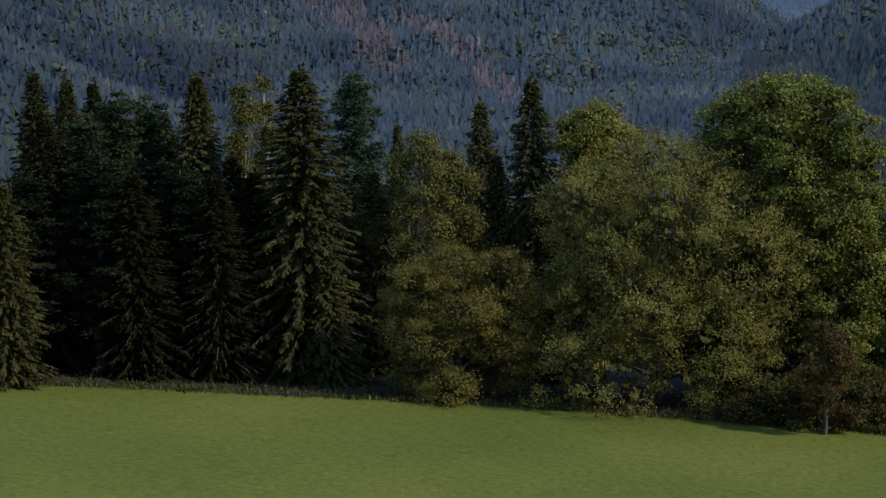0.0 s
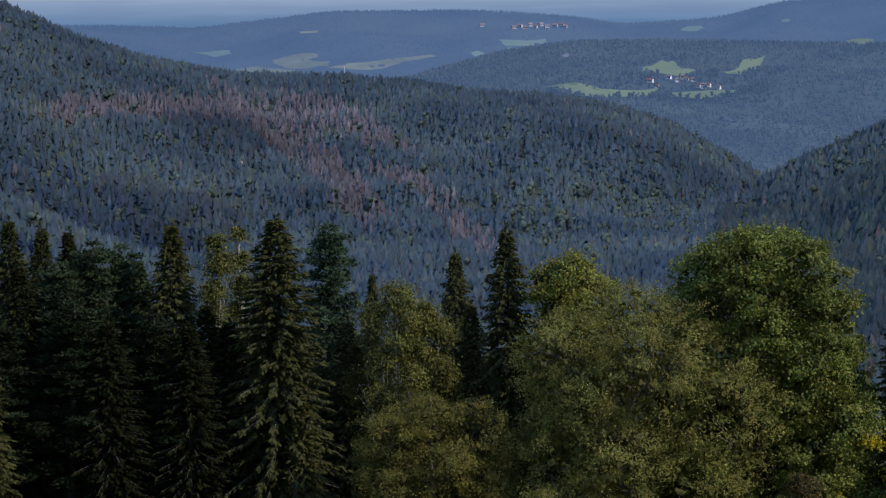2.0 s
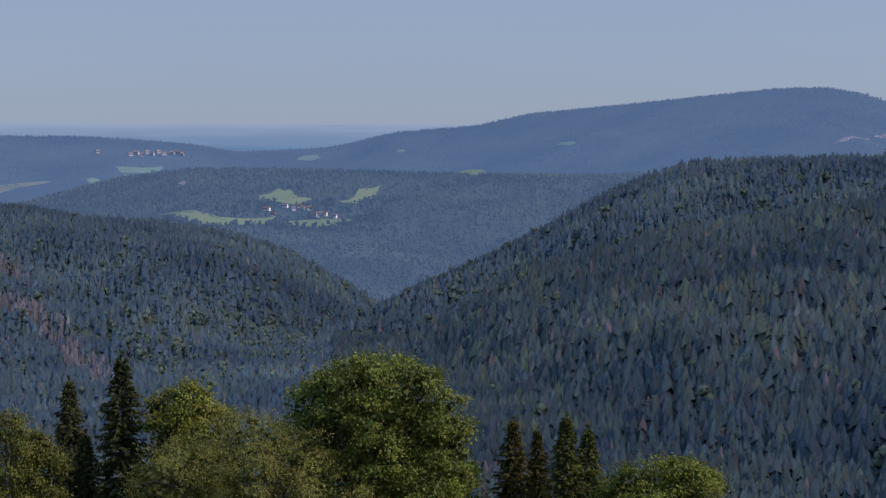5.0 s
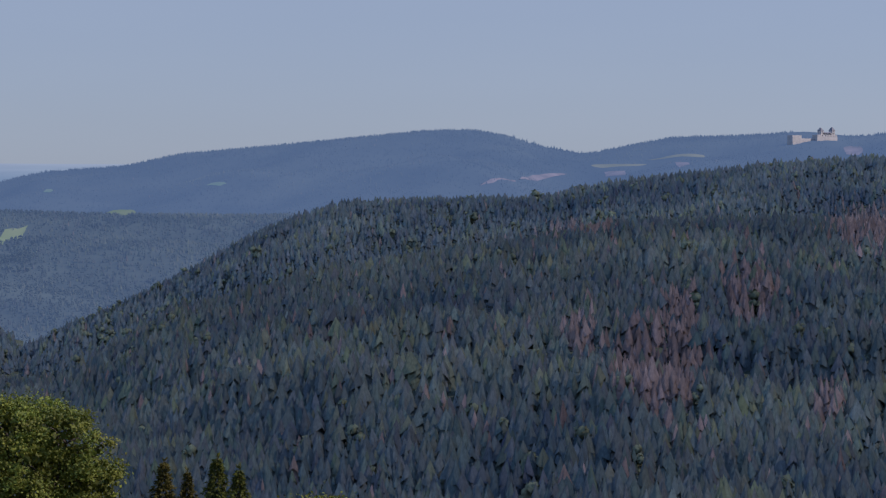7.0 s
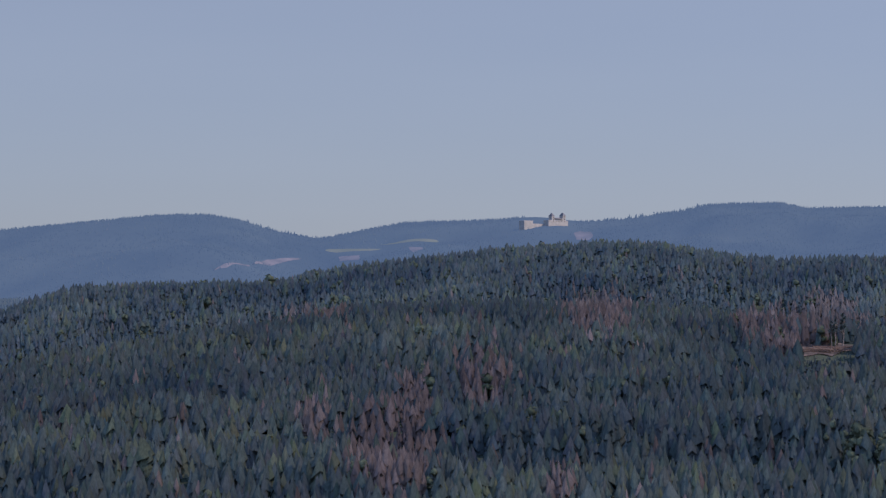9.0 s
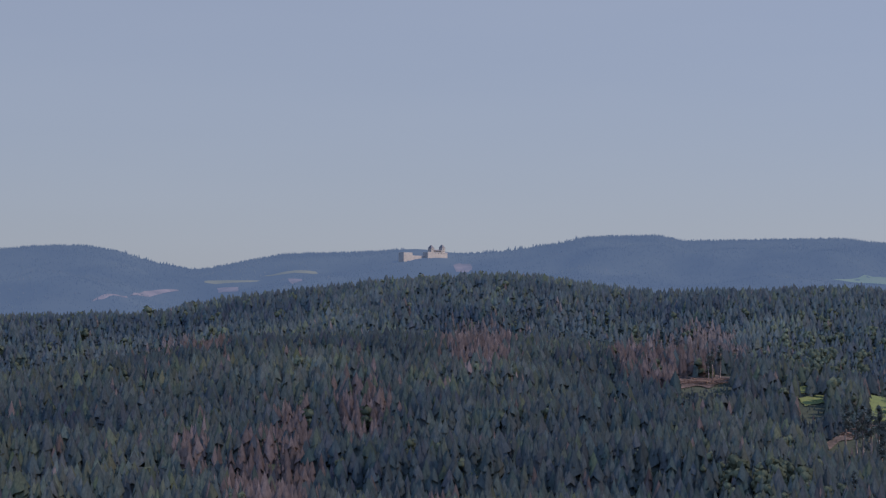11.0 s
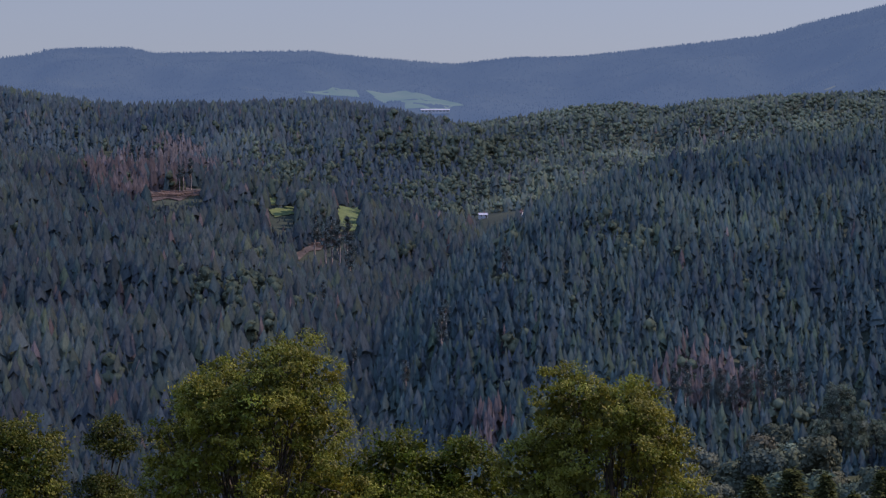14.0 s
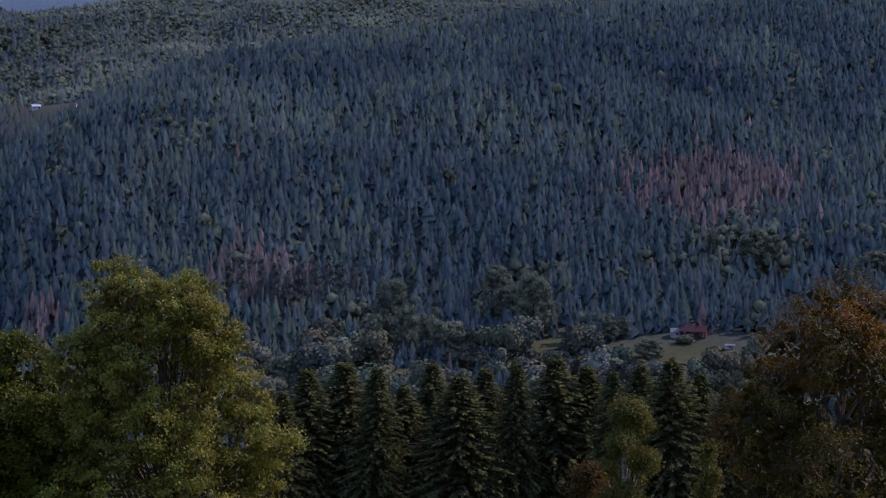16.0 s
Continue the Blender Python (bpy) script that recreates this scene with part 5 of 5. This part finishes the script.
def house(az, el, w, d, h, rise, turn, walls, roof, label, name="house", group="village houses", lift=0.0, windows=3, chimney=True):
    r, _ = ground_at(az, el)
    e = thing(name, az, r, turn, label, "house", group, lift)
    part("wall", gable_wall(w, d, h, rise), walls, e)
    rf = part("roof", gable(w, d, rise, h), roof, e)
    if chimney:
        part("chimney", box(0.7, 0.7, 1.6, (w * 0.2, 0.3, h + rise - 0.7), 0.05), M_TILE, rf)
    for k in range(windows):
        x = -w / 2 + w * (k + 0.5) / windows
        for z in ([0.9] if h < 4 else [0.9, 3.6]):
            win = part("window", box(1.15, 0.12, 1.35, (x, -d / 2 - 0.02, z), 0.02), M_WHITE, e)
            part("pane", box(0.95, 0.06, 1.15, (x, -d / 2 - 0.09, z + 0.1)), M_GLASS, win)
    part("door", box(1.0, 0.14, 2.05, (w * 0.5 - 0.9, -d / 2 - 0.02, 0.02), 0.02), M_LOG, e)
    return e


# roof and wall of the far village, greyed to stand in for haze
M_DULLROOF = plain("clay tiles greyed for haze", (0.3, 0.255, 0.24))
M_DULLWALL = plain("greyed plaster", (0.52, 0.5, 0.49))
W, T, S = M_WHITE, M_HAZETILE, M_SLATE
FARV = "far village house, dull pale walls, "
VILLAGE = "village house in the distance, white walls, "
house(0.32, -1.10, 6.0, 4.8, 2.4, 2.1, -15, W, T, VILLAGE + "red tiled roof", lift=1.5, windows=3)
house(0.51, -1.26, 5.4, 4.8, 2.4, 2.1, -11, W, T, VILLAGE + "red tiled roof", lift=1.5, windows=3)
house(0.79, -1.06, 7.2, 4.8, 2.4, 2.1, -24, W, S, VILLAGE + "grey roof", lift=1.5, windows=3)
house(0.99, -1.12, 4.8, 4.8, 2.4, 2.1, 16, W, S, VILLAGE + "grey roof", lift=1.5, windows=2)
house(1.21, -1.08, 6.0, 4.8, 2.4, 2.1, -5, W, T, VILLAGE + "red tiled roof", lift=1.5, windows=3)
house(1.63, -1.28, 7.2, 4.8, 4.5, 2.1, 0, W, S, VILLAGE + "grey roof", lift=1.5, windows=3)
house(1.74, -1.23, 6.6, 4.8, 2.4, 2.1, -21, W, T, VILLAGE + "red tiled roof", lift=1.5, windows=3)
house(2.00, -1.29, 3.6, 4.8, 2.4, 2.1, -25, W, S, VILLAGE + "grey roof", lift=1.5, windows=2)
house(1.52, -1.25, 4.8, 4.8, 2.4, 2.1, -26, W, T, VILLAGE + "red tiled roof", lift=1.5, windows=2)
house(0.38, -1.11, 4.8, 4.8, 2.4, 2.1, -29, W, S, VILLAGE + "grey roof", lift=1.5, windows=2)
house(1.12, -1.04, 4.2, 4.8, 2.4, 2.1, -5, W, T, VILLAGE + "red tiled roof", lift=1.5, windows=2)
house(1.37, -1.10, 4.8, 4.8, 2.4, 2.1, 5, W, T, VILLAGE + "red tiled roof", lift=1.5, windows=2)
house(-2.92, 0.21, 8.8, 5.5, 2.6, 2.6, 21, M_DULLWALL, S, FARV + "grey roof", group="far village houses", lift=1.6, windows=2)
house(-2.78, 0.25, 9.0, 5.5, 2.6, 2.6, -27, M_DULLWALL, M_DULLROOF, FARV + "red roof greyed for haze", group="far village houses", lift=1.6, windows=2)
house(-2.65, 0.20, 6.7, 5.5, 2.6, 2.6, 4, M_DULLWALL, S, FARV + "grey roof", group="far village houses", lift=1.6, windows=2)
house(-2.52, 0.26, 7.1, 5.5, 2.6, 2.6, 19, M_DULLWALL, M_DULLROOF, FARV + "red roof greyed for haze", group="far village houses", lift=1.6, windows=2)
house(-2.40, 0.22, 6.5, 5.5, 2.6, 2.6, -24, M_DULLWALL, S, FARV + "grey roof", group="far village houses", lift=1.6, windows=2)
house(-2.26, 0.28, 6.8, 5.5, 2.6, 2.6, 30, M_DULLWALL, M_DULLROOF, FARV + "red roof greyed for haze", group="far village houses", lift=1.6, windows=2)
house(-2.13, 0.21, 8.8, 5.5, 2.6, 2.6, 23, M_DULLWALL, S, FARV + "grey roof", group="far village houses", lift=1.6, windows=2)
house(-1.93, 0.25, 7.9, 5.5, 2.6, 2.6, -14, M_DULLWALL, M_DULLROOF, FARV + "red roof greyed for haze", group="far village houses", lift=1.6, windows=2)
house(-1.77, 0.26, 8.4, 5.5, 2.6, 2.6, -18, M_DULLWALL, S, FARV + "grey roof", group="far village houses", lift=1.6, windows=2)
house(-1.69, 0.22, 6.5, 5.5, 2.6, 2.6, -12, M_DULLWALL, M_DULLROOF, FARV + "red roof greyed for haze", group="far village houses", lift=1.6, windows=2)
house(-3.69, 0.27, 7.9, 5.5, 2.6, 2.6, 16, M_DULLWALL, S, FARV + "grey roof", group="far village houses", lift=1.6, windows=2)


def tube_mesh(path, rad):
    v, f = tube(np.array(path, float), np.full(len(path), rad), 5)
    bm = bmesh.new()
    vs = [bm.verts.new(p) for p in v]
    for q in f:
        bm.faces.new([vs[i] for i in q])
    return bm


# ---- the castle on the ridge ----
def castle(az, el):
    r, _ = ground_at(az, el)
    e = thing("castle", az, r, 50, "pale stone castle with two roofed towers on a ridge", "castle", lift=-1.0)
    part("palace_wall", box(54, 12, 12, (-3, 0, -3), 0.3), M_STONE, e)
    part("upper_wall", box(22, 8, 2.5, (3, 1, 9.9), 0.3), M_STONE, e)
    part("palace_roof", gable(21.5, 8, 1.8, 12.3, 0.2), M_SLATE, e)
    for x, h, w in ((-13, 16, 8.0), (17, 17.5, 8.0)):
        t = part("tower", box(w, w, h + 3, (x, 1, -3), 0.25), M_STONE, e)
        bm = bmesh.new()
        bmesh.ops.create_cone(bm, cap_ends=True, segments=4, radius1=w * 0.76, radius2=1.2, depth=5.5, matrix=Matrix.Translation((x, 1, h + 2.7)) @ Matrix.Rotation(radians(45), 4, "Z"))
        part("tower_roof", bm, M_SLATE, t, "steep dark hipped roof")
        for z in (h * 0.6, h * 0.82):
            part("window", box(1.1, 0.3, 1.8, (x, 1 - w / 2 - 0.08, z)), M_GLASS, t)
    for k in range(5):
        part("window", box(1.1, 0.3, 1.6, (-16 + 7.4 * k, -6.08, 6.5)), M_GLASS, e)
    part("bastion", box(24, 12, 19, (-76, 6, -12), 0.3), M_STONE, e)
    part("gatehouse", box(5, 7, 13, (-26, -1, -7), 0.3), M_STONE, e)
    part("curtain_wall", box(37, 1.6, 12, (-48, 2, -10), 0.1), M_STONE, e)


castle(22.26, 1.65)


def boulder(az, el, size, label):
    r, _ = ground_at(az, el)
    e = thing("rock_outcrop", az, r, 0, label, "rock", lift=5.0)
    rng = random.Random(5)
    bm = bmesh.new()
    for k in range(4):
        bmesh.ops.create_icosphere(bm, subdivisions=2, radius=size * rng.uniform(0.4, 0.7), matrix=Matrix.Translation((rng.uniform(-1, 1) * size * 0.5, rng.uniform(-1, 1) * size * 0.4, (0.5 * k - 1.2) * size)))
    for v in bm.verts:
        v.co += Vector((rng.uniform(-0.1, 0.1), rng.uniform(-0.1, 0.1), rng.uniform(-0.1, 0.1))) * size
    part("rock_face", bm, M_ROCK, e)


boulder(-9.59, -3.12, 2.6, "pale bare rock among the spruces")


def mast(az, el, h):
    r, _ = ground_at(az, el)
    e = thing("radio_mast", az, r, 0, "slim pale radio mast above the forest", "mast")
    part("pole", tube_mesh([(0, 0, -2), (0, 0, h * 0.6), (0, 0, h)], 0.35), M_WHITE, e)
    for z in (0.78, 0.9):
        part("antenna", box(1.1, 0.5, 1.6, (0, -0.4, h * z), 0.1), M_WHITE, e)


# ---- farm in the valley ----
house(52.15, -7.14, 11.0, 7.5, 2.7, 2.3, -8, M_REDWALL, plain("dark red sheet roof", (0.075, 0.028, 0.03)), "red wooden farmhouse with a low dark red roof", "farmhouse", "valley farm")
house(51.72, -7.12, 5.0, 4.5, 2.2, 1.6, 12, M_DULLWALL, S, "small white outbuilding with a pale grey roof", "outbuilding", "valley farm", windows=1, chimney=False)
house(53.02, -7.44, 3.8, 2.4, 2.0, 0.5, 5, W, S, "low white shed on the meadow", "shed", "valley farm", windows=1, chimney=False)
house(36.17, -1.93, 7, 5, 2.4, 1.6, 10, W, plain("pale tin roof", (0.6, 0.6, 0.62)), "cottage with a pale tin roof among trees", "cottage", "cottages in the woods", lift=0.5, windows=2)
house(37.07, -1.88, 4.5, 4, 2.4, 1.6, -15, W, T, "small cottage among trees", "cottage", "cottages in the woods", lift=0.5, windows=1)


def valley_tree(az, el, top, half_angle, variant, colour):
    """A single broadleaf tree on the valley floor, seen from afar."""
    r, _ = ground_at(az, el)
    h, half = r * (math.tan(radians(top)) - math.tan(radians(el))), r * radians(half_angle)
    meshes = tree_meshes(("valley", variant, colour), lambda: crown_tree(80 + variant, 16.0, 5.6, lobes=22, clumps=150, leaves=60, leaf=0.36, slim=0.8, clump=1.0, trunk_part=0.1, gaps=0.03, core=0.5), M_BARK, M_BROADV, colour)
    stand("valley_tree", az, r, half / 7.6, h / 15.0, "round grey-green broadleaf tree on the valley floor", "trees on the valley floor", az * 5, meshes)


VALLEY_TREES = [
    (44.75, -7.53, -5.93, 0.548),
    (45.17, -7.87, -6.57, 0.411),
    (43.38, -8.20, -7.35, 0.616),
    (44.00, -8.02, -7.18, 0.356),
    (46.14, -7.85, -6.92, 0.616),
    (46.97, -7.76, -7.15, 0.247),
    (47.87, -7.81, -7.12, 0.342),
    (47.36, -6.73, -5.56, 0.479),
    (48.27, -7.25, -5.75, 0.548),
    (47.64, -7.13, -6.10, 0.548),
    (50.30, -6.10, -5.49, 0.301),
    (49.45, -7.63, -7.19, 0.479),
    (49.92, -7.29, -6.63, 0.479),
    (50.37, -7.19, -6.65, 0.301),
    (51.10, -7.74, -7.22, 0.493),
    (51.94, -7.31, -7.09, 0.329),
    (53.03, -8.08, -7.57, 0.493),
    (53.56, -5.73, -4.57, 0.575),
    (52.54, -5.49, -4.56, 0.247),
    (54.01, -5.71, -4.69, 0.274),
    (56.39, -5.69, -4.92, 0.548),
    (42.43, -8.73, -7.91, 0.411),
    (45.65, -7.72, -6.76, 0.384),
    (44.35, -7.88, -6.79, 0.329),
]
for i, q in enumerate(VALLEY_TREES):
    valley_tree(*q, i % 4, ((1.5, 1.5, 1.4), (1.2, 1.25, 1.25))[i % 3 == 0])


def long_hall(az, el):
    r, _ = ground_at(az, el)
    e = thing("farm_hall", az, r, 0, "long white farm hall with a low pale roof", "hall", lift=1.0)
    part("wall", gable_wall(44, 12, 4.0, 1.6), M_WHITE, e)
    part("roof", gable(44, 12, 1.6, 4.0, 0.5), plain("pale hall roof", (0.55, 0.56, 0.58)), e)
    for k in range(8):
        part("window", box(3.2, 0.2, 1.2, (-19 + 5.4 * k, -6.06, 1.6)), M_GLASS, e)


mast(-7.03, -0.92, 17)
long_hall(35.02, 0.59)


def pylon(az, el, h):
    r, _ = ground_at(az, el)
    e = thing("power_pylon", az, r, 15, "small grey lattice power pylon on the valley floor", "pylon")
    foot = [(sx * 0.9, sy * 0.9) for sx, sy in ((-1, -1), (1, -1), (1, 1), (-1, 1))]
    lev = [(1 - 0.8 * k / 6, h * k / 6) for k in range(7)]
    for x, y in foot:
        part("leg", tube_mesh([(x * s, y * s, z) for s, z in lev], 0.09), M_METAL, e)
    for k in range(6):
        (s0, z0), (s1, z1) = lev[k], lev[k + 1]
        for a in range(4):
            b = (a + 1) % 4
            part("brace", tube_mesh([(foot[a][0] * s0, foot[a][1] * s0, z0), (foot[b][0] * s1, foot[b][1] * s1, z1)], 0.05), M_METAL, e)
    for z, w in ((h * 0.74, 2.2), (h * 0.9, 1.7)):
        part("crossarm", tube_mesh([(-w, 0, z), (w, 0, z)], 0.09), M_METAL, e)


pylon(49.27, -6.66, 10.5)


# ---- bare-trunked pines and felled timber on the slopes ----
def tall_pine(az, el, h, label="tall bare-trunked pine standing above the forest"):
    r, _ = ground_at(az, el)
    meshes = tree_meshes(("tall pine",), lambda: crown_tree(71, 20.0, 2.3, trunk_part=0.6, lobes=6, clumps=26, leaves=22, leaf=0.8, slim=0.35, clump=1.0, shape="tall", gaps=0.1), M_PALEBARK, M_WOODS, (2.0, 1.95, 1.7))
    stand("tall_pine", az, r, h / 20, h / 20, label, "tall pines on the slope", az * 7, meshes, foot=0.5)


M_PALEBARK = noisy("pale pine bark", 0.5, [(0.3, (0.28, 0.22, 0.18)), (0.7, (0.45, 0.38, 0.32))], 0.9)
tall_pine(29.11, -1.29, 26.0)
tall_pine(28.84, -1.31, 20.8)
tall_pine(28.93, -1.29, 22.1)
tall_pine(32.11, -3.07, 35.0)
tall_pine(32.49, -3.18, 37.0)
tall_pine(32.67, -3.37, 39.0)
tall_pine(32.88, -3.21, 37.0)
tall_pine(32.95, -3.75, 33.0)
tall_pine(32.36, -3.28, 32.0)
tall_pine(35.16, -5.52, 27.0)
tall_pine(35.26, -5.11, 24.3)
tall_pine(36.67, -3.47, 18.9)
tall_pine(36.77, -3.54, 18.9)
tall_pine(32.29, -4.27, 18.9)
tall_pine(34.29, -6.47, 20.2)
tall_pine(33.03, -5.78, 18.9)
tall_pine(41.90, -6.87, 23.0)
tall_pine(42.24, -6.86, 21.6)
tall_pine(42.58, -6.86, 20.2)
tall_pine(40.82, -6.84, 23.0)
tall_pine(41.10, -6.91, 27.6)
tall_pine(41.60, -6.90, 25.3)
tall_pine(41.95, -6.96, 23.0)
tall_pine(42.24, -6.98, 17.2)
tall_pine(42.54, -6.84, 27.6)
tall_pine(42.89, -6.81, 28.7)
tall_pine(43.22, -6.83, 27.6)
tall_pine(43.54, -6.87, 26.4)
tall_pine(43.84, -6.80, 24.1)


def felled(name, outline, count, label):
    """Logs lying on a clearing."""
    rng = np.random.RandomState(len(name) + count)
    pts = np.array([(a, ground_at(a, e)[0]) for a, e in outline])
    pieces = []
    for _ in range(count):
        w = rng.dirichlet(np.ones(len(pts)))
        a, r = (w[:, None] * pts).sum(0)
        p = np.array(place(a, r, 1.9)[:])
        th = rng.normal(0, 0.35) - radians(a)
        d = np.array([math.cos(th), math.sin(th), rng.uniform(-0.06, 0.06)]) * rng.uniform(3, 8)
        pieces.append(tube([p - d, p + d], [0.32, 0.2], 6))
    v, f = gather(pieces)
    tagged(mesh_object(name, v, f, M_LOG, smooth=True), label, "logs", kind="stuff")


felled("felled_logs", [(28.12, -1.32), (29.39, -1.29), (29.46, -1.43), (28.21, -1.48)], 70, "felled brown logs lying on a clearing")
felled("felled_logs", [(31.95, -2.69), (32.71, -2.36), (32.70, -2.50), (32.23, -2.75)], 60, "felled brown logs lying on a clearing")
